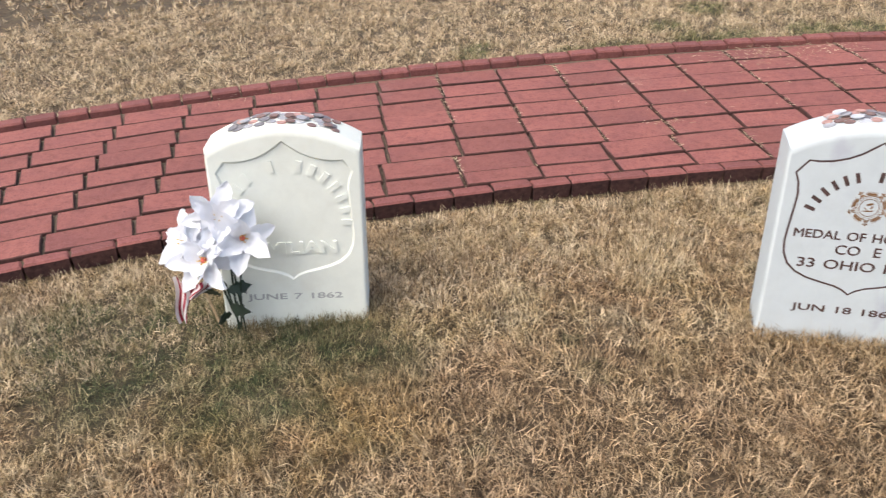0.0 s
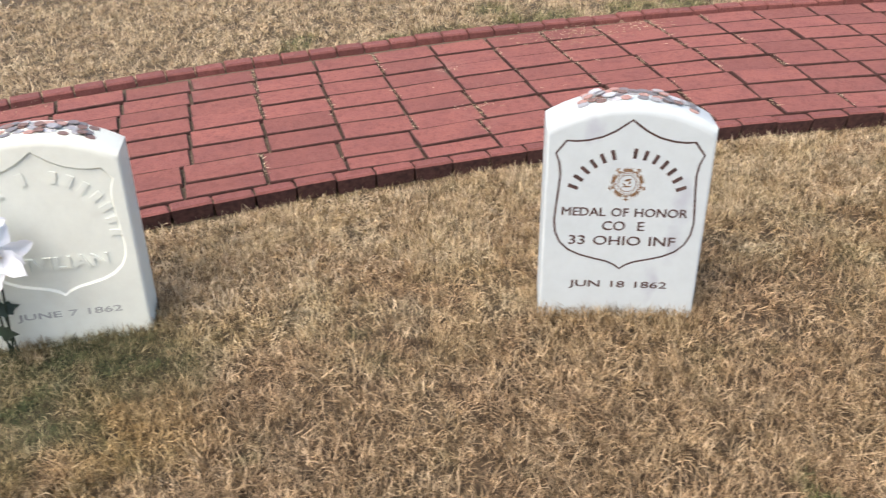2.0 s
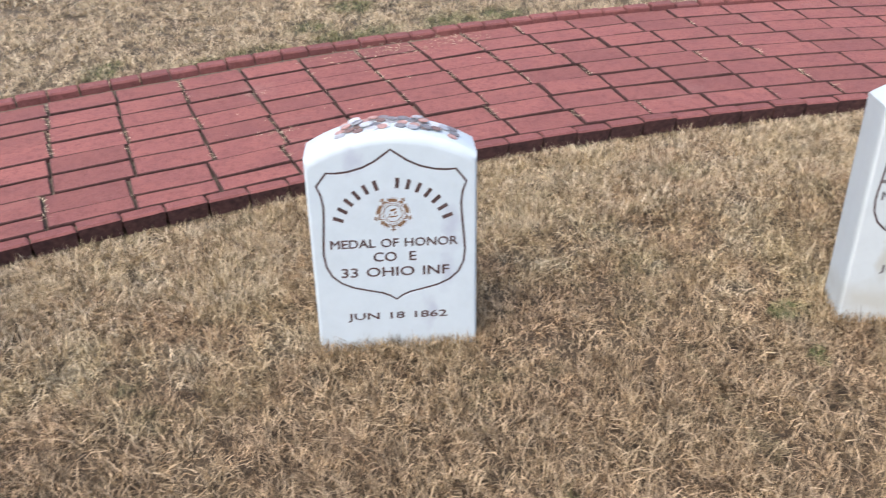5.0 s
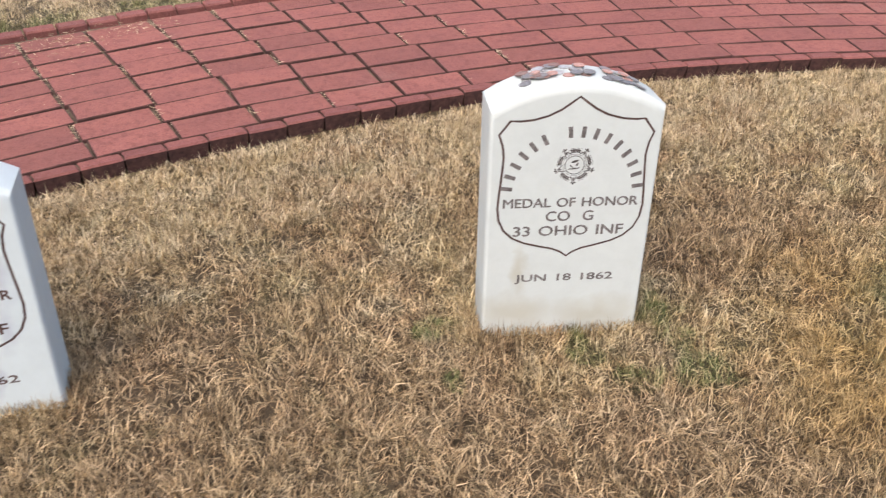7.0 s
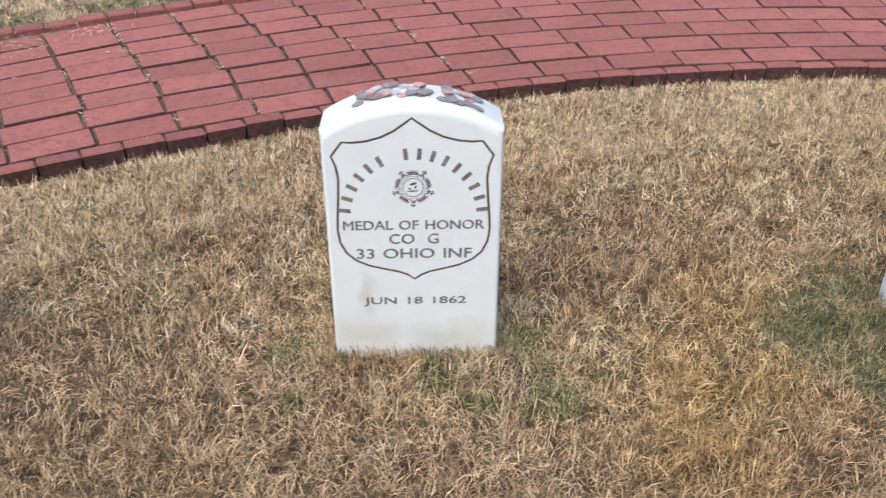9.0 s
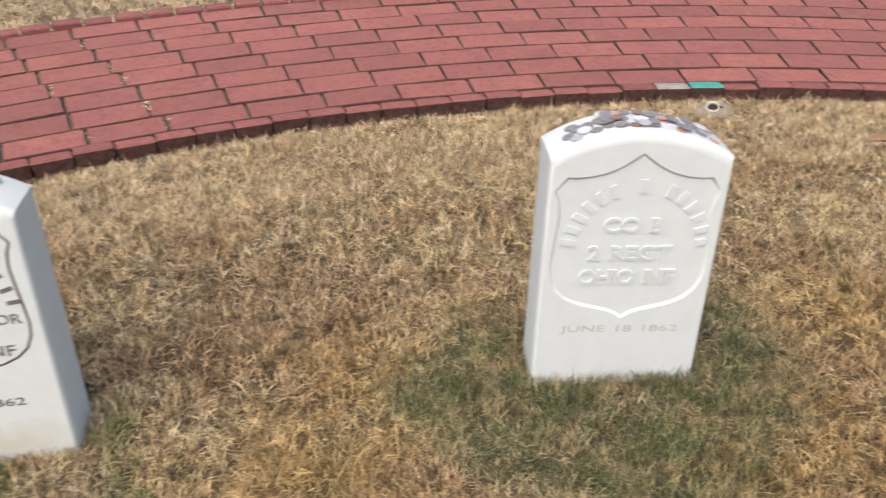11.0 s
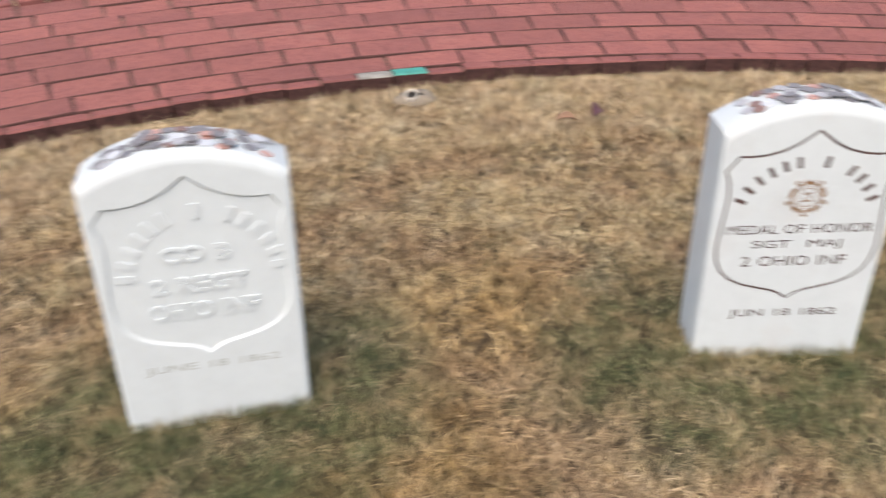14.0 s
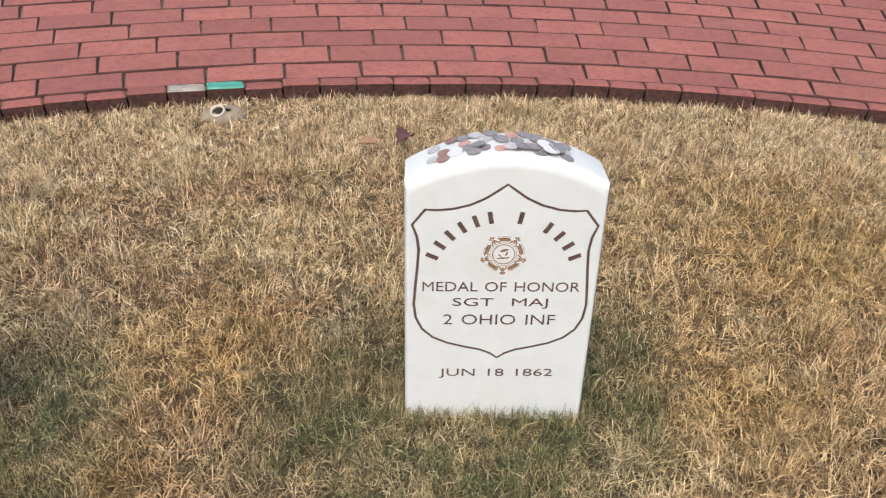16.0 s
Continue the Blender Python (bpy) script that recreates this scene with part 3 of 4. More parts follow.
def scatter_coins(stone, half, height, spread, weights, seed):
    """spread: (count, x from, x to, depth from, depth to) of each heap."""
    rng = random.Random(seed)
    rise = 0.045
    r = (half * half + rise * rise) / (2 * rise)
    laid = []
    for count, x0, x1, y0, y1 in spread:
        for _ in range(count):
            for attempt in range(30):
                x, y = rng.uniform(x0, x1), rng.uniform(y0, y1)
                close = sum((x - a) ** 2 + (y - b) ** 2 < 0.017 ** 2 for a, b in laid)
                if close == 0 or attempt == 29:
                    break
            on = sum((x - a) ** 2 + (y - b) ** 2 < 0.019 ** 2 for a, b in laid)
            laid.append((x, y))
            me, label = rng.choices(COIN_KINDS, weights)[0]
            z = height - r + math.sqrt(r * r - x * x) + 0.0004 + min(on, 3) * 0.0015
            slope = math.asin(x / r)
            ob = new("coin", me)
            ob.matrix_basis = stone.matrix_basis @ Matrix.Translation((x, y + 0.003, z)) @ Euler((rng.gauss(0, 0.05) if on else 0, slope + (rng.gauss(0, 0.05) if on else 0), 0)).to_matrix().to_4x4() @ Matrix.Rotation(rng.uniform(0, 6), 4, "Z")
            tagged(ob, label, "coin", "coins on the headstones")


def letters_of(me):
    """The mesh of a line of text, taken apart into one mesh a letter."""
    bm = bmesh.new()
    bm.from_mesh(me)
    seen, pieces = set(), []
    for v in bm.verts:
        if v in seen:
            continue
        stack, piece = [v], []
        seen.add(v)
        while stack:
            w = stack.pop()
            piece.append(w)
            for e in w.link_edges:
                o = e.other_vert(w)
                if o not in seen:
                    seen.add(o)
                    stack.append(o)
        xs = [w.co.x for w in piece]
        pieces.append([min(xs), max(xs), piece])
    pieces.sort(key=lambda p: p[0])
    groups = []
    for lo, hi, piece in pieces:
        if groups and lo < groups[-1][0] - 0.0002:
            groups[-1][0] = max(groups[-1][0], hi)
            groups[-1][1].extend(piece)
        else:
            groups.append([hi, list(piece)])
    out = []
    for hi, verts in groups:
        index = {v: i for i, v in enumerate(verts)}
        faces = {f for v in verts for f in v.link_faces}
        out.append(mesh_of("letter", [tuple(v.co) for v in verts], [tuple(index[v] for v in f.verts) for f in sorted(faces, key=lambda f: f.index)], INK))
    bm.free()
    return out


def inscribe(stone, tip, lines, mat, y, depth, fat=0.0):
    for words, z, width, height in lines:
        for me in letters_of(text_mesh("inscription", words, width, height, depth, fat)):
            put("letter", me, mat, stone, 0, y, tip + z)


S1 = build_stone((-0.396, 1.350), 10, 0.153, 0.425, 0.397, 1.0, MARBLE_OLD, "weathered cream marble headstone with raised letters in a sunken shield", False)
name_bars(S1, [5, 1, 7], 0.1205, 0.397 - 0.1725, radians(93), 0.024, 0.0115, MARBLE_OLD, 0.003)
inscribe(S1, 0.397, [("CIVILIAN", -0.234, 0.19, 0.028)], MARBLE_OLD, 0.001, 0.005, 0.024)
inscribe(S1, 0.397, [("JUNE 7 1862", -0.349, 0.20, 0.018)], SHALLOW, -0.0004, 0.001)
scatter_coins(S1, 0.153, 0.425, [(44, -0.105, 0.11, 0.02, 0.085)], (3, 6, 3, 5, 1), 1)

S2 = build_stone((0.7075, 1.3385), -6, 0.156, 0.435, 0.406, 1.0, MARBLE_GREY, "white marble headstone with grey veins and dark engraved lettering", True)
S3 = build_stone((1.74, 1.196), -17, 0.15, 0.475, 0.45, 0.98, MARBLE_STAINED, "white marble headstone with dark lettering, dirt-stained near the ground", True)
S4 = build_stone((2.783, 0.9145), -22.7, 0.15, 0.468, 0.432, 1.02, MARBLE_WHITE, "old white marble headstone with raised letters in a sunken shield", False, (0, 1.5))
S5 = build_stone((3.6595, 0.4645), -35.1, 0.15, 0.465, 0.421, 1.02, MARBLE_WHITE, "clean white marble headstone with dark engraved lettering", True, thick=0.091)


def engraved(stone, tip, k, gold, names, arch, emblem, lines, ink=INK, fat=0.0):
    loops = [[(x, tip + z) for x, z in shield(k, 0.0022)], [(x, tip + z) for x, z in shield(k, -0.0022)]]
    put("shield_outline", curve_mesh("shield_outline", loops, 0.002), INK, stone, 0, 0.001, 0, "dark engraved shield outline")
    build_emblem(stone, tip + emblem, gold, -0.0006, 1.1)
    radius, centre, degrees = arch
    name_bars(stone, names, radius, tip + centre, radians(degrees), 0.020, 0.0072, ink, 0.001)
    inscribe(stone, tip, lines, ink, -0.0005, 0.002, fat)


engraved(S2, 0.406, 1.0, GOLD, [6, 7], (0.108, -0.172, 69), -0.1243, [("MEDAL OF HONOR", -0.185, 0.238, 0.0175), ("CO  E", -0.214, 0.080, 0.0195), ("33 OHIO INF", -0.246, 0.205, 0.0195), ("JUN 18 1862", -0.346, 0.193, 0.019)])
engraved(S3, 0.45, 0.98, INK_FADED, [6, 9], (0.117, -0.1785, 83), -0.122, [("MEDAL OF HONOR", -0.193, 0.241, 0.0175), ("CO  G", -0.220, 0.085, 0.0195), ("33 OHIO INF", -0.249, 0.20, 0.0195), ("JUN 18 1862", -0.349, 0.183, 0.019)], INK_FADED)
engraved(S5, 0.421, 1.02, GOLD, [6, 1, 4], (0.1197, -0.172, 65), -0.117, [("MEDAL OF HONOR", -0.176, 0.245, 0.0175), ("SGT  MAJ", -0.207, 0.150, 0.0195), ("2 OHIO INF", -0.238, 0.178, 0.0195), ("JUN 18 1862", -0.347, 0.188, 0.020)], fat=-0.002)
name_bars(S4, [6, 1, 6], 0.1156, 0.432 - 0.175, radians(84), 0.024, 0.0115, MARBLE_WHITE, 0.003, 0.008)
inscribe(S4, 0.443, [("CO B", -0.141, 0.10, 0.028), ("2 REGT", -0.194, 0.143, 0.028), ("OHIO INF", -0.241, 0.166, 0.03)], MARBLE_WHITE, 0.001, 0.005, 0.024)
inscribe(S4, 0.443, [("JUNE 18 1862", -0.348, 0.21, 0.018)], SHALLOW, -0.0004, 0.001)
scatter_coins(S2, 0.156, 0.435, [(38, -0.095, 0.07, 0.03, 0.088), (6, 0.06, 0.12, 0.03, 0.08)], (4, 3, 4, 6, 1), 2)
scatter_coins(S3, 0.15, 0.475, [(30, -0.09, 0.03, 0.03, 0.085), (14, 0.05, 0.11, 0.02, 0.08)], (2, 3, 3, 6, 1), 3)
scatter_coins(S4, 0.15, 0.468, [(8, -0.12, -0.06, 0.015, 0.07), (28, -0.06, 0.04, 0.02, 0.085), (14, 0.05, 0.125, 0.015, 0.08)], (4, 2, 2, 8, 1), 4)
scatter_coins(S5, 0.15, 0.465, [(28, -0.11, 0.05, 0.018, 0.078), (14, 0.03, 0.09, 0.02, 0.075)], (1, 3, 4, 6, 2), 5)



# ---- flowers and flag beside the first headstone ----
PETAL = plain("white_silk_petal", (0.91, 0.93, 0.97), 0.8, vary=0.02)
thin = add(PETAL.node_tree, "BsdfTranslucent")
thin.inputs["Color"].default_value = (0.91, 0.93, 0.97, 1)
both = add(PETAL.node_tree, "MixShader")
both.inputs[0].default_value = 0.4
PETAL.node_tree.links.new(PETAL.node_tree.nodes["Principled BSDF"].outputs[0], both.inputs[1])
PETAL.node_tree.links.new(thin.outputs[0], both.inputs[2])
PETAL.node_tree.links.new(both.outputs[0], PETAL.node_tree.nodes["Material Output"].inputs["Surface"])
STAMEN = plain("red_flower_heart", (0.55, 0.12, 0.09), 0.7, vary=0.4, scale=200)
POLLEN = plain("yellow_stamen_tip", (0.62, 0.42, 0.10), 0.7)
LEAF = plain("dark_green_plastic_leaf", (0.018, 0.035, 0.02), 0.5, vary=0.3)
WOOD = plain("pale_wooden_stick", (0.55, 0.40, 0.24), 0.7, vary=0.2)
FLAG_RED = plain("red_cloth", (0.24, 0.018, 0.035), 0.8)
FLAG_WHITE = plain("white_cloth", (0.62, 0.60, 0.60), 0.8)


def petal_mesh(name, length, width, cup, seed):
    """A pointed petal along +x from its foot, cupped and slightly ruffled, with a little thickness."""
    rng = random.Random(seed)
    n, m = 8, 4
    top = []
    for i in range(n + 1):
        u = i / n
        w = width * max(0.0, math.sin(math.pi * (0.12 + 0.87 * u) ** 0.95)) ** 0.6 * (1.0 - 0.12 * u + 0.10 * math.sin(17 * u + seed))
        w = max(w, 0.0008)
        for j in range(m + 1):
            v = 2 * j / m - 1
            z = cup * math.sin(u * 1.7) - 0.55 * cup * max(0, u - 0.6) * 2 + 0.3 * width * v * v + 0.13 * width * math.sin(9 * u + 4 * v + seed) + rng.gauss(0, 0.0004)
            top.append((length * u, w * v / 1.0, z))
    faces = [(i * (m + 1) + j, (i + 1) * (m + 1) + j, (i + 1) * (m + 1) + j + 1, i * (m + 1) + j + 1) for i in range(n) for j in range(m)]
    k = len(top)
    verts = top + [(x, y, z - 0.0008) for x, y, z in top]
    faces += [tuple(k + q for q in reversed(f)) for f in faces]
    return mesh_of(name, verts, faces, PETAL, True)


PETALS = [petal_mesh("petal", 0.063, 0.0185, 0.006, s) for s in range(3)] + [petal_mesh("petal", 0.046, 0.0180, 0.008, s + 5) for s in range(2)]


def tube(points, r, sides=7):
    bm = bmesh.new()
    rings = []
    for i, p in enumerate(points):
        a, b = Vector(points[max(0, i - 1)]), Vector(points[min(len(points) - 1, i + 1)])
        q = (b - a).to_track_quat("Z", "Y")
        rings.append([bm.verts.new(Vector(p) + q @ Vector((r * math.cos(2 * math.pi * k / sides), r * math.sin(2 * math.pi * k / sides), 0))) for k in range(sides)])
    for a, b in zip(rings, rings[1:]):
        for k in range(sides):
            bm.faces.new((a[k], a[(k + 1) % sides], b[(k + 1) % sides], b[k]))
    bm.faces.new(rings[0][::-1])
    bm.faces.new(rings[-1])
    return bm


def build_bouquet(stone):
    rng = random.Random(11)
    bouquet = new("flower_bouquet")
    foot = stone.matrix_basis @ Vector((-0.118, -0.016, 0))
    bouquet.matrix_basis = Matrix.Translation((foot.x, foot.y, ground_z(foot.x, foot.y))) @ Matrix.Rotation(radians(10), 4, "Z")
    tagged(bouquet, "bunch of artificial white flowers with red hearts leaning on a headstone", "flowers")
    # places of the blooms from the foot: across, towards the viewer (negative), up; where each one faces
    blooms = [((-0.008, -0.040, 0.268), (0.15, -1.0, 0.55), 1.12), ((0.034, -0.052, 0.230), (0.45, -1.0, 0.35), 1.1),
              ((-0.036, -0.078, 0.196), (-0.05, -1.0, 0.45), 1.16), ((-0.072, -0.045, 0.222), (-0.75, -0.7, 0.35), 1.0), ((0.002, -0.030, 0.225), (0.1, -1.0, 0.2), 0.9)]
    for k, (at, facing, size) in enumerate(blooms):
        bm = bmesh.new()
        bmesh.ops.create_icosphere(bm, subdivisions=2, radius=0.0048 * size)
        for v in bm.verts:
            v.co.z = v.co.z * 1.5 + 0.006
            v.co *= 1 + 0.12 * noise.noise(v.co * 300)
        bloom = part("bloom", bm, STAMEN, bouquet, "white bloom with a red heart")
        bloom.matrix_basis = Matrix.Translation(at) @ Vector(facing).to_track_quat("Z", "Y").to_matrix().to_4x4() @ Matrix.Scale(size, 4)
        for i in range(5):
            a = 2 * math.pi * i / 5 + k
            dot = tube([(0.004 * math.cos(a), 0.004 * math.sin(a), 0.008), (0.007 * math.cos(a), 0.007 * math.sin(a), 0.021)], 0.0011, 5)
            part("stamen", dot, POLLEN, bloom)
        for ring, count, lift, first in ((0, 6, 0.10, 0.2), (1, 3, 0.42, 0.5)):
            for i in range(count):
                ob = new("petal", PETALS[(3 + (i + k) % 2) if ring else (i + k) % 3])
                ob.parent = bloom
                ob.matrix_basis = Euler((rng.gauss(0, 0.2), -lift + rng.gauss(0, 0.17), first + k + 2 * math.pi * i / count + rng.gauss(0, 0.1))).to_matrix().to_4x4() @ Matrix.Translation((0.003, 0, 0)) @ Matrix.Scale(rng.uniform(0.92, 1.08), 4)
        back = Vector(at) - Vector(facing).normalized() * 0.004
        mid = Vector((at[0] * 0.45, at[1] * 0.3 + 0.004, at[2] * 0.55))
        part("stem", tube([(0.004 * k - 0.006, 0, -0.03), tuple(mid), tuple(back)], 0.0022), LEAF, bouquet)
    # lobed dark leaves low on the stems
    for at, turn, tiltx, size in (((-0.016, -0.014, 0.090), 0.5, 0.6, 0.9), ((-0.03, -0.012, 0.080), 2.9, 0.5, 0.8), ((-0.014, -0.018, 0.056), -0.5, 0.9, 0.95), ((-0.012, -0.018, 0.038), -2.0, 0.9, 0.8)):
        bm = bmesh.new()
        edge = [(0, 0), (0.010, 0.012), (0.016, 0.009), (0.024, 0.020), (0.030, 0.012), (0.040, 0.017), (0.044, 0.008), (0.060, 0.0)]
        loop = edge + [(x, -y) for x, y in edge[-2:0:-1]]
        top = [bm.verts.new((x * size, y * size, 0.006 * math.sin(x * 50))) for x, y in loop]
        low = [bm.verts.new((x * size, y * size, 0.006 * math.sin(x * 50) - 0.0009)) for x, y in loop]
        bm.faces.new(top)
        bm.faces.new(low[::-1])
        for i in range(len(loop)):
            j = (i + 1) % len(loop)
            bm.faces.new((top[j], top[i], low[i], low[j]))
        leaf = part("leaf", bm, LEAF, bouquet, "dark green lobed leaf")
        leaf.matrix_basis = Matrix.Translation(at) @ Euler((tiltx + 0.5, 0, turn)).to_matrix().to_4x4()


def build_flag(stone):
    foot = stone.matrix_basis @ Vector((-0.159, -0.010, 0))
    flag = new("small_flag")
    flag.matrix_basis = Matrix.Translation((foot.x, foot.y, ground_z(foot.x, foot.y))) @ Matrix.Rotation(radians(10), 4, "Z")
    tagged(flag, "small striped red and white flag on a thin wooden stick", "flag")
    part("stick", tube([(0.008, -0.002, -0.04), (-0.020, 0.004, 0.055), (-0.050, 0.010, 0.15)], 0.0027), WOOD, flag, "pale wooden stick")
    n, m = 14, 26
    verts = []
    for i in range(n + 1):
        for j in range(m + 1):
            u, v = i / n, j / m
            # the cloth droops from the stick: a short fold on one side, a long lobe on the other
            long = 0.030 + 0.066 / (1 + math.exp(-(v - 0.52) * 22))
            gather = 0.55 * u * u
            x = -0.006 - 0.080 * (v + (0.80 - v) * gather) + 0.004 * math.sin(6 * u)
            z = 0.106 + 0.012 * v - long * u + 0.003 * math.sin(9 * v)
            y = -0.012 + 0.009 * math.sin(15 * v + 2.0 * u) - 0.014 * u
            verts.append((x, y, z))
    faces, mats = [], []
    for i in range(n):
        for j in range(m):
            faces.append((i * (m + 1) + j, (i + 1) * (m + 1) + j, (i + 1) * (m + 1) + j + 1, i * (m + 1) + j + 1))
            mats.append((j // 2 + 1) % 2)
    k = len(verts)
    verts += [(x, y + 0.0007, z) for x, y, z in verts]
    faces += [tuple(k + q for q in reversed(f)) for f in faces]
    me = mesh_of("cloth", verts, faces, FLAG_RED, True)
    me.materials.append(FLAG_WHITE)
    me.polygons.foreach_set("material_index", mats * 2)
    cloth = new("cloth", me)
    cloth.parent = flag
    tagged(cloth, "cloth with narrow red and white stripes")


build_bouquet(S1)
build_flag(S1)

# ---- pipe end and fallen leaves by the path ----
PVC = plain("white_plastic_pipe", (0.50, 0.46, 0.40), 0.6, vary=0.2)
DARK = plain("pipe_shade_black", (0.012, 0.010, 0.008), 0.9)
CEMENT = plain("pale_sandy_cement", (0.21, 0.175, 0.135), 0.95, vary=0.3, scale=50)
DRY_LEAF = plain("brown_dry_leaf", (0.22, 0.12, 0.07), 0.6, vary=0.35, scale=80)
PURPLE_LEAF = plain("dark_purple_dry_leaf", (0.09, 0.035, 0.04), 0.6, vary=0.35, scale=80)


def build_pipe(x, y):
    pipe = new("pipe_end")
    z = ground_z(x, y) - 0.004
    pipe.matrix_basis = Matrix.Translation((x, y, z)) @ Euler((0.5, -0.2, -0.5)).to_matrix().to_4x4()
    tagged(pipe, "open white plastic pipe end set in pale cement in the lawn", "pipe")
    n, rings = 20, [(0.0160, -0.03), (0.0160, 0.020), (0.0168, 0.023), (0.0195, 0.023), (0.0205, 0.020), (0.0205, -0.03)]
    v = [(r * math.cos(2 * math.pi * i / n), r * math.sin(2 * math.pi * i / n), h) for r, h in rings for i in range(n)]
    f = [(j * n + i, j * n + (i + 1) % n, (j + 1) * n + (i + 1) % n, (j + 1) * n + i) for j in range(5) for i in range(n)]
    put("rim", mesh_of("rim", v, f, PVC, True), PVC, pipe)
    # black disc inside the rim: the shade down the pipe, put in as colour
    put("hollow_shade", mesh_of("hollow_shade", [(0.0161 * math.cos(2 * math.pi * i / n), 0.0161 * math.sin(2 * math.pi * i / n), 0.015) for i in range(n)], [tuple(range(n))], DARK), DARK, pipe)
    rng = random.Random(3)
    v, m = [(0.02, 0.01, 0.016)], 22
    for q, h in ((0.35, 0.010), (0.75, 0.012), (1.0, -0.01)):
        for i in range(m):
            a = 2 * math.pi * i / m
            k = q * (1 + rng.uniform(-0.12, 0.12))
            v.append((0.01 + 0.062 * k * math.cos(a), 0.01 + 0.036 * k * math.sin(a), h + rng.uniform(-0.002, 0.002)))
    f = [(1 + j * m + i, 1 + (j + 1) * m + i, 1 + (j + 1) * m + (i + 1) % m, 1 + j * m + (i + 1) % m) for j in range(2) for i in range(m)]
    collar = put("collar", mesh_of("collar", v, f, CEMENT, True), CEMENT, pipe, label="rough pale cement collar")
    collar.matrix_basis = (pipe.matrix_basis.to_3x3().inverted() @ Euler((0.07, -0.03, -0.5)).to_matrix()).to_4x4()


def build_leaf(x, y, length, width, curl, turn, mat, label):
    verts, n, m = [], 9, 5
    for i in range(n + 1):
        u = i / n
        w = width * math.sin(math.pi * u) ** 0.7 + 0.0006
        for j in range(m + 1):
            v = 2 * j / m - 1
            verts.append((length * (u - 0.5), w * v * math.cos(v * curl * 0.7), w * abs(v) ** 1.4 * curl + 0.012 * math.sin(3 * u) * curl))
    faces = [(i * (m + 1) + j, (i + 1) * (m + 1) + j, (i + 1) * (m + 1) + j + 1, i * (m + 1) + j + 1) for i in range(n) for j in range(m)]
    k = len(verts)
    verts += [(a, b, c - 0.0006) for a, b, c in verts]
    faces += [tuple(k + q for q in reversed(f)) for f in faces]
    ob = new("fallen_leaf", mesh_of("fallen_leaf", verts, faces, mat, True))
    ob.matrix_basis = Matrix.Translation((x, y, ground_z(x, y) + 0.020)) @ Euler((0.15, 0.1, turn)).to_matrix().to_4x4()
    tagged(ob, label, "leaf", "fallen leaves")


build_pipe(3.734, 1.741)
build_leaf(3.96, 1.34, 0.060, 0.018, 0.6, -0.5, DRY_LEAF, "curled orange-brown dry leaf lying on the lawn")
build_leaf(4.055, 1.315, 0.062, 0.026, 0.7, 0.35, PURPLE_LEAF, "small dark purple dry leaf lying on the lawn")

build_path()


# ---- grass ----
STATIONS = sorted(CURVE)
CS = np.array([k * 0.02 for k in STATIONS])
CX, CY, CH = (np.array([CURVE[k][j] for k in STATIONS]) for j in range(3))


def places(s, n):
    h = np.interp(s, CS, CH)
    return np.interp(s, CS, CX) - n * np.sin(h), np.interp(s, CS, CY) + n * np.cos(h)


def blade_mesh(name, x, y, z, heading, length, lean, bend, width, mat):
    """Ribbons of two joints and a point; each starts at lean from upright and bends on over."""
    count = len(x)
    d = np.c_[np.cos(heading), np.sin(heading)]
    side = np.c_[-d[:, 1], d[:, 0]]
    side_turn = np.random.uniform(-0.9, 0.9, count)
    pts = np.zeros((count, 5, 3))
    px, pz, ang = np.zeros(count), np.zeros(count), lean.copy()
    for k in range(3):
        cx, cy = x + d[:, 0] * px, y + d[:, 1] * px
        w = width * (1.0, 0.8, 0.0)[k]
        if k < 2:
            for e, sg in ((0, -0.5), (1, 0.5)):
                pts[:, 2 * k + e, 0] = cx + side[:, 0] * w * sg * np.cos(side_turn)
                pts[:, 2 * k + e, 1] = cy + side[:, 1] * w * sg * np.cos(side_turn)
                pts[:, 2 * k + e, 2] = z + pz + w * sg * np.sin(side_turn)
        else:
            pts[:, 4] = np.c_[cx, cy, z + pz]
        px = px + np.sin(ang) * length / 2
        pz = pz + np.cos(ang) * length / 2
        ang = ang + bend
    me = bpy.data.meshes.new(name)
    base = (np.arange(count) * 5)[:, None]
    loops = (base + np.array([0, 1, 3, 2, 2, 3, 4])[None]).ravel()
    starts = (np.arange(count)[:, None] * 7 + np.array([0, 4])[None]).ravel()
    me.vertices.add(count * 5)
    me.vertices.foreach_set("co", pts.ravel())
    me.loops.add(len(loops))
    me.loops.foreach_set("vertex_index", loops.astype(np.int32))
    me.polygons.add(count * 2)
    me.polygons.foreach_set("loop_start", starts.astype(np.int32))
    me.update(calc_edges=True)
    me.materials.append(mat)
    return me


STONES = [S1, S2, S3, S4, S5]


def field(x, y, cell, seed):
    """Smooth random values from 0 to 1 over the lawn, changing over cell metres."""
    table = np.random.default_rng(seed).random((64, 64))
    u, v = x / cell + 500.0, y / cell + 500.0
    i, j = np.floor(u).astype(int), np.floor(v).astype(int)
    a, b = u - i, v - j
    a, b = a * a * (3 - 2 * a), b * b * (3 - 2 * b)
    at = lambda di, dj: table[(i + di) % 64, (j + dj) % 64]
    return (at(0, 0) * (1 - a) + at(1, 0) * a) * (1 - b) + (at(0, 1) * (1 - a) + at(1, 1) * a) * b


def short_turf(x, y):
    """1 where the close, finer green turf grows, 0 elsewhere."""
    best = np.zeros(len(x))
    for gx, gy, r in GREEN:
        best = np.maximum(best, np.clip(1.6 - 1.6 * np.hypot(x - gx, y - gy) / r, 0, 1))
    return best


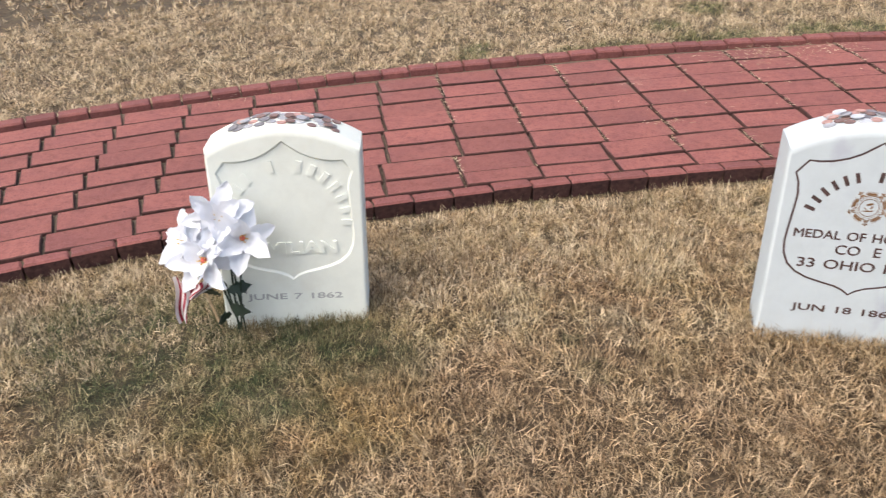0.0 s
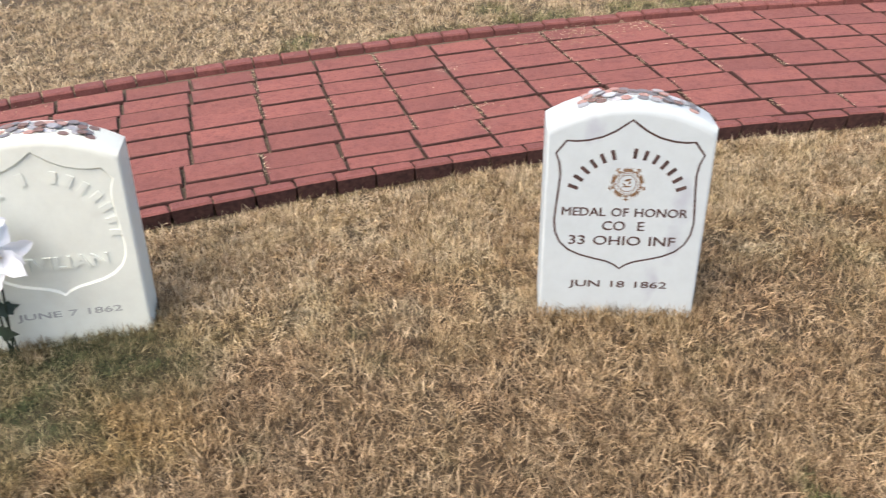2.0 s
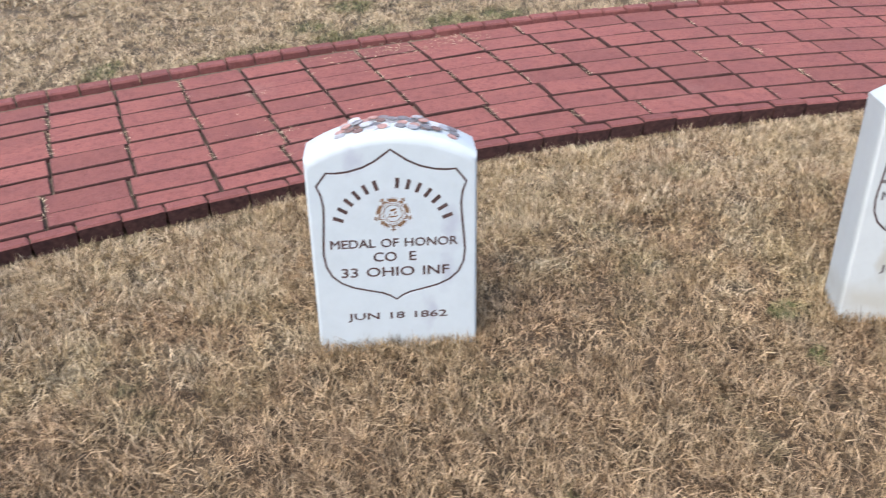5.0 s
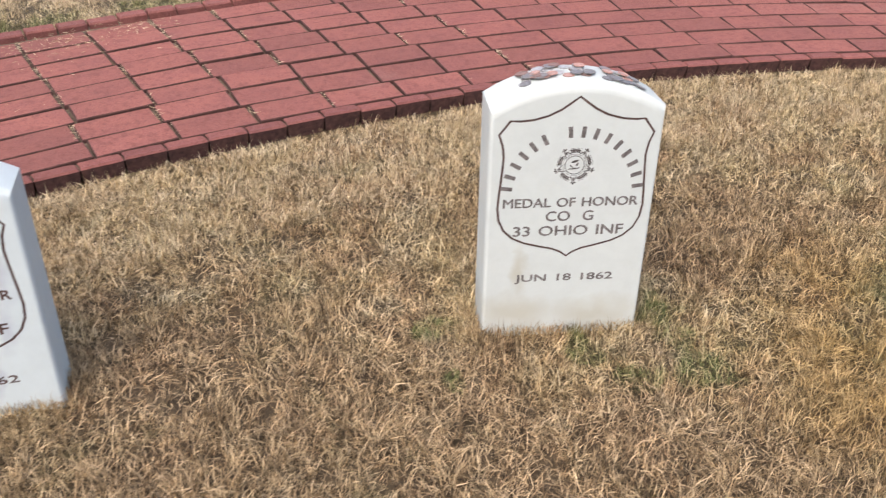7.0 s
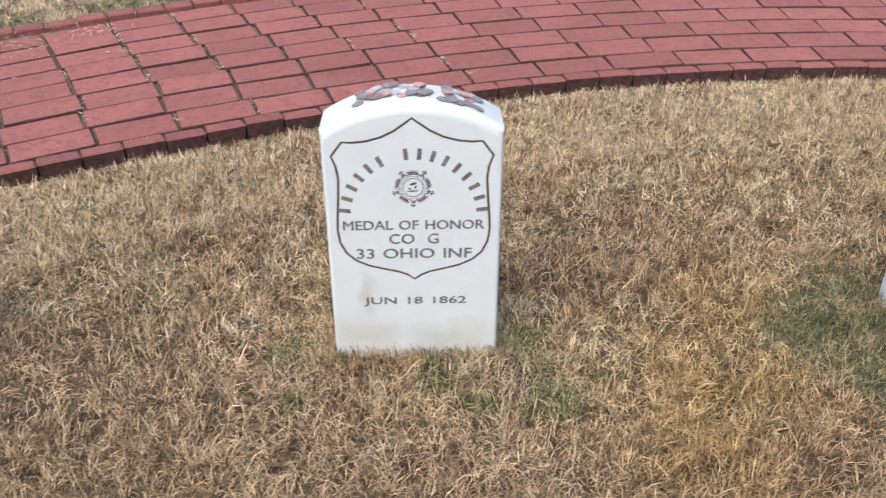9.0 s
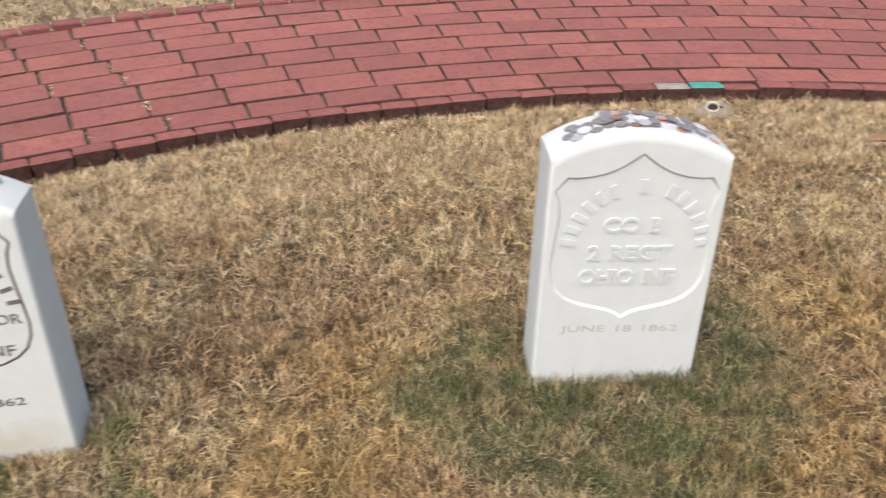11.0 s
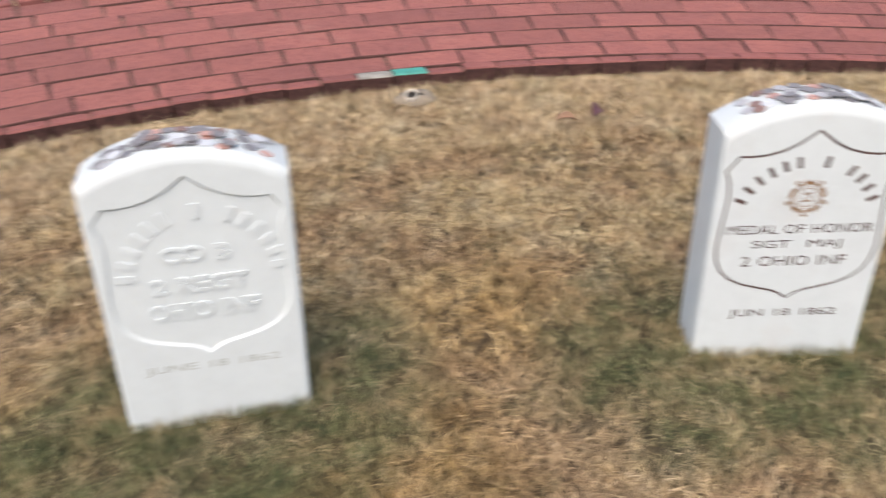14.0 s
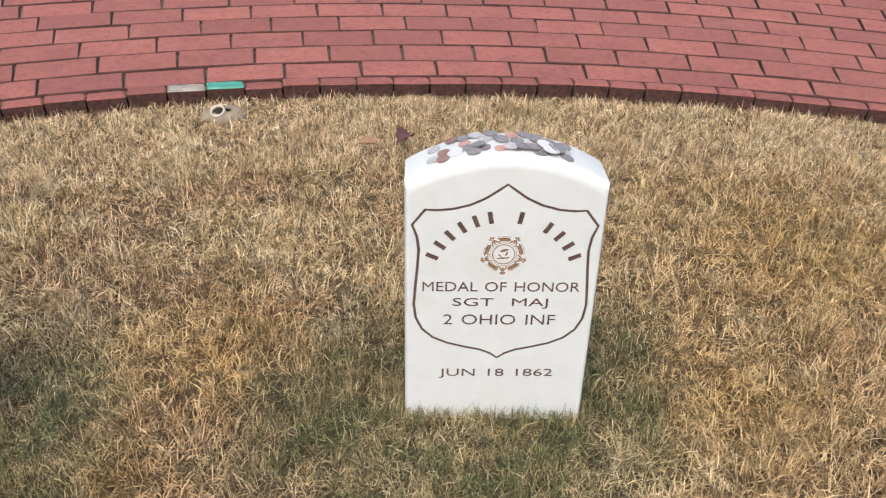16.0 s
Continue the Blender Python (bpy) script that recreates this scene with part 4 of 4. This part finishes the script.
def beside_row(x, y):
    """Metres from the line in the lawn that runs before the row of headstones."""
    line = [(-1.2, -0.2), (0.5, -0.12), (1.3, 0.0), (2.2, -0.05), (2.9, -0.35), (3.5, -0.9)]
    best = np.full(len(x), 99.0)
    for (ax, ay), (bx, by) in zip(line, line[1:]):
        dx, dy = bx - ax, by - ay
        f = np.clip(((x - ax) * dx + (y - ay) * dy) / (dx * dx + dy * dy), 0, 1)
        best = np.minimum(best, np.hypot(x - ax - f * dx, y - ay - f * dy))
    return best


def on_stone(x, y, margin=0.0):
    hit = np.zeros(len(x), bool)
    for st in STONES:
        inv = np.array(st.matrix_basis.inverted())
        lx = inv[0, 0] * x + inv[0, 1] * y + inv[0, 3]
        ly = inv[1, 0] * x + inv[1, 1] * y + inv[1, 3]
        hit |= (np.abs(lx) < 0.152 + margin) & (ly > -margin) & (ly < 0.1 + margin)
    return hit


def grow(name, label, s0, s1, n0, n1, tufts, per, size, wide, rise, mat, seed, near=0.0, far=99.0, green_only=False):
    """Tufts of blades between the stations s0 and s1 and the distances n0 and n1 from the path's inner edge; near, far: kept so far from the line before the stones (far: within the nearer lawn)."""
    rng = np.random.default_rng(seed)
    count = int(tufts * (s1 - s0) * (n1 - n0))
    ts, tn = rng.uniform(s0, s1, count), rng.uniform(n0, n1, count)
    tx, ty = places(ts, tn)
    away = beside_row(tx, ty)
    # thicker and thinner places
    chosen = (away > near) & ((away < far) | (tn < -1.75)) & (rng.random(count) < 0.55 + 0.9 * field(tx, ty, 0.045, 31))
    if green_only:
        chosen &= rng.random(count) < short_turf(tx, ty)
    ts, tn = ts[chosen], tn[chosen]
    count = len(ts)
    s, n = np.repeat(ts, per), np.repeat(tn, per)
    total = count * per
    th = rng.uniform(0, 2 * np.pi, total)
    r = np.abs(rng.normal(0, 0.012, total))
    x, y = places(s, n)
    x, y = x + r * np.cos(th), y + r * np.sin(th)
    # neighbouring tufts lie the same way, their blades fan out from it
    lay = 2 * np.pi * (field(x, y, 0.10, 41) * 2.0 + field(x, y, 0.025, 42) * 1.2)
    heading = np.where(rng.random(total) < 0.55, th, lay) + rng.normal(0, 0.8, total)
    close = short_turf(x, y)
    vigour = np.repeat(rng.uniform(0.7, 1.2, count), per) * (0.72 + 0.55 * field(x, y, 0.07, 43)) * (1 - 0.30 * close)
    # shorter where the edging was trimmed
    vigour *= np.where((n < 0.1) & (n > -0.05), 0.8, 1.0)
    length = size * vigour * rng.uniform(0.55, 1.3, total)
    lean = np.clip(rng.normal(rise, 0.33, total) + 0.45 * (field(x, y, 0.11, 44) - 0.5), 0.03, 1.4)
    bend = rng.normal(0.5, 0.35, total)
    width = wide * rng.uniform(0.55, 1.35, total) * (1 - 0.25 * close)
    inner = np.interp(s, [q[0] for q in LINES], [q[1] for q in LINES]) - EDGE
    keep = (n < inner - 0.016) | (n > 1.01 + 0.06 * np.clip((s + 1.2) / 1.4, 0, 1) + 0.062)
    keep &= ~on_stone(x, y, 0.003)
    keep &= np.hypot((x - 3.752) / 1.6, (y - 1.760) / 0.8) > 0.040
    z = 0.1176 + 0.0312 * x + 0.0694 * y - DROP - 0.002 + swell(x, y)
    me = blade_mesh(name, *(q[keep] for q in (x, y, z, heading, length, lean, bend, width)), mat)
    return tagged(new(name, me), label, "grass", kind="stuff")


def grow_round_stones():
    """Longer blades that the mower missed, close against the headstones."""
    rng = np.random.default_rng(61)
    xs, ys = [], []
    for st in STONES:
        k = 1300
        side, gap = rng.random(k), np.abs(rng.normal(0.0, 0.020, k)) + 0.003
        u = rng.uniform(-0.158, 0.158, k)
        lx = np.where(side < 0.62, u, np.where(side < 0.81, -0.152 - gap, 0.152 + gap))
        ly = np.where(side < 0.62, -gap, rng.uniform(-0.01, 0.11, k))
        m = np.array(st.matrix_basis)
        xs.append(m[0, 0] * lx + m[0, 1] * ly + m[0, 3])
        ys.append(m[1, 0] * lx + m[1, 1] * ly + m[1, 3])
    x, y = np.concatenate(xs), np.concatenate(ys)
    c = len(x)
    z = 0.1176 + 0.0312 * x + 0.0694 * y - DROP + swell(x, y)
    me = blade_mesh("grass", x, y, z, rng.uniform(0, 6.3, c), rng.uniform(0.026, 0.050, c), np.abs(rng.normal(0.45, 0.3, c)), rng.normal(0.4, 0.3, c), rng.uniform(0.0011, 0.002, c), BLADES)
    tagged(new("grass", me), "untrimmed grass standing against the headstones", "grass", kind="stuff")


grow("grass", "short dormant straw-brown grass with greener patches", -3.3, 4.75, -1.75, 0.035, 4500, 11, 0.040, 0.0020, 0.78, BLADES, 7, near=0.66)
grow("grass", "dormant straw-coloured grass beyond the brick path", -4.4, 3.2, 1.06, 2.5, 2000, 10, 0.040, 0.0022, 0.80, STRAW_BLADES, 8)
grow("grass", "blond longer grass along the edge of the brick path", -3.15, 4.75, -0.42, 0.035, 2900, 9, 0.038, 0.0018, 0.65, PALE_BLADES, 9)
grow("grass", "fine close green turf round the headstones", -2.4, 3.6, -1.75, -0.4, 3800, 11, 0.034, 0.0014, 0.55, BLADES, 14, near=0.66, green_only=True)
grow_round_stones()
# coarser turf carries on round about
grow("grass", "coarse dormant grass of the lawn round about", -5.0, 6.5, -3.6, -0.9, 240, 8, 0.042, 0.0070, 0.75, BLADES, 10, far=0.66)
grow("grass", "coarse dormant grass of the lawn round about", 4.75, 6.5, -1.75, -0.03, 430, 9, 0.042, 0.0055, 0.75, BLADES, 11)
grow("grass", "coarse dormant grass of the lawn round about", -5.0, -3.3, -1.75, 0.03, 430, 9, 0.042, 0.0055, 0.75, BLADES, 12)
grow("grass", "coarse dormant grass of the lawn beyond the path", -4.6, 4.6, 2.5, 4.2, 330, 8, 0.042, 0.0060, 0.75, STRAW_BLADES, 13)


def litter():
    """Thin blades for pale mortar scuffs, grit and dry clippings on the bricks and in their wider joints."""
    rng = np.random.default_rng(21)
    xs, ys = [], []
    for cx, cy, r, k in ((0.483, 2.396, 0.035, 26), (0.405, 2.733, 0.03, 14), (0.956, 3.079, 0.12, 150), (0.80, 3.0, 0.12, 80), (1.169, 3.132, 0.06, 90), (1.05, 2.95, 0.12, 24), (-1.0, 2.60, 0.08, 24), (0.55, 2.55, 0.2, 14)):
        xs.append(cx + rng.normal(0, r, k))
        ys.append(cy + rng.normal(0, r * 0.5, k))
    for j in range(COURSES):
        for i in range(-11, 1):
            s = path_station(FIRST[j] + i * LEFT, 0.0625 + (j + 0.5) * 0.1172)
            k = int(rng.integers(0, 26) * rng.integers(0, 2))
            nn = course_middle(j, s) + rng.uniform(-0.05, 0.05, k)
            a, b = places(np.full(k, s) + rng.normal(0, 0.002, k), nn)
            xs.append(a)
            ys.append(b)
    x, y = np.concatenate(xs), np.concatenate(ys)
    c = len(x)
    z = 0.1176 + 0.0312 * x + 0.0694 * y + 0.0262
    me = blade_mesh("path_litter", x, y, z, rng.uniform(0, 6.3, c), rng.uniform(0.006, 0.024, c), rng.uniform(1.3, 1.54, c), rng.normal(0.0, 0.05, c), np.full(c, 0.0016), PALE_BLADES)
    tagged(new("path_litter", me), "pale scuffs, grit and dry grass clippings on the brick path", "clippings", kind="stuff")


litter()
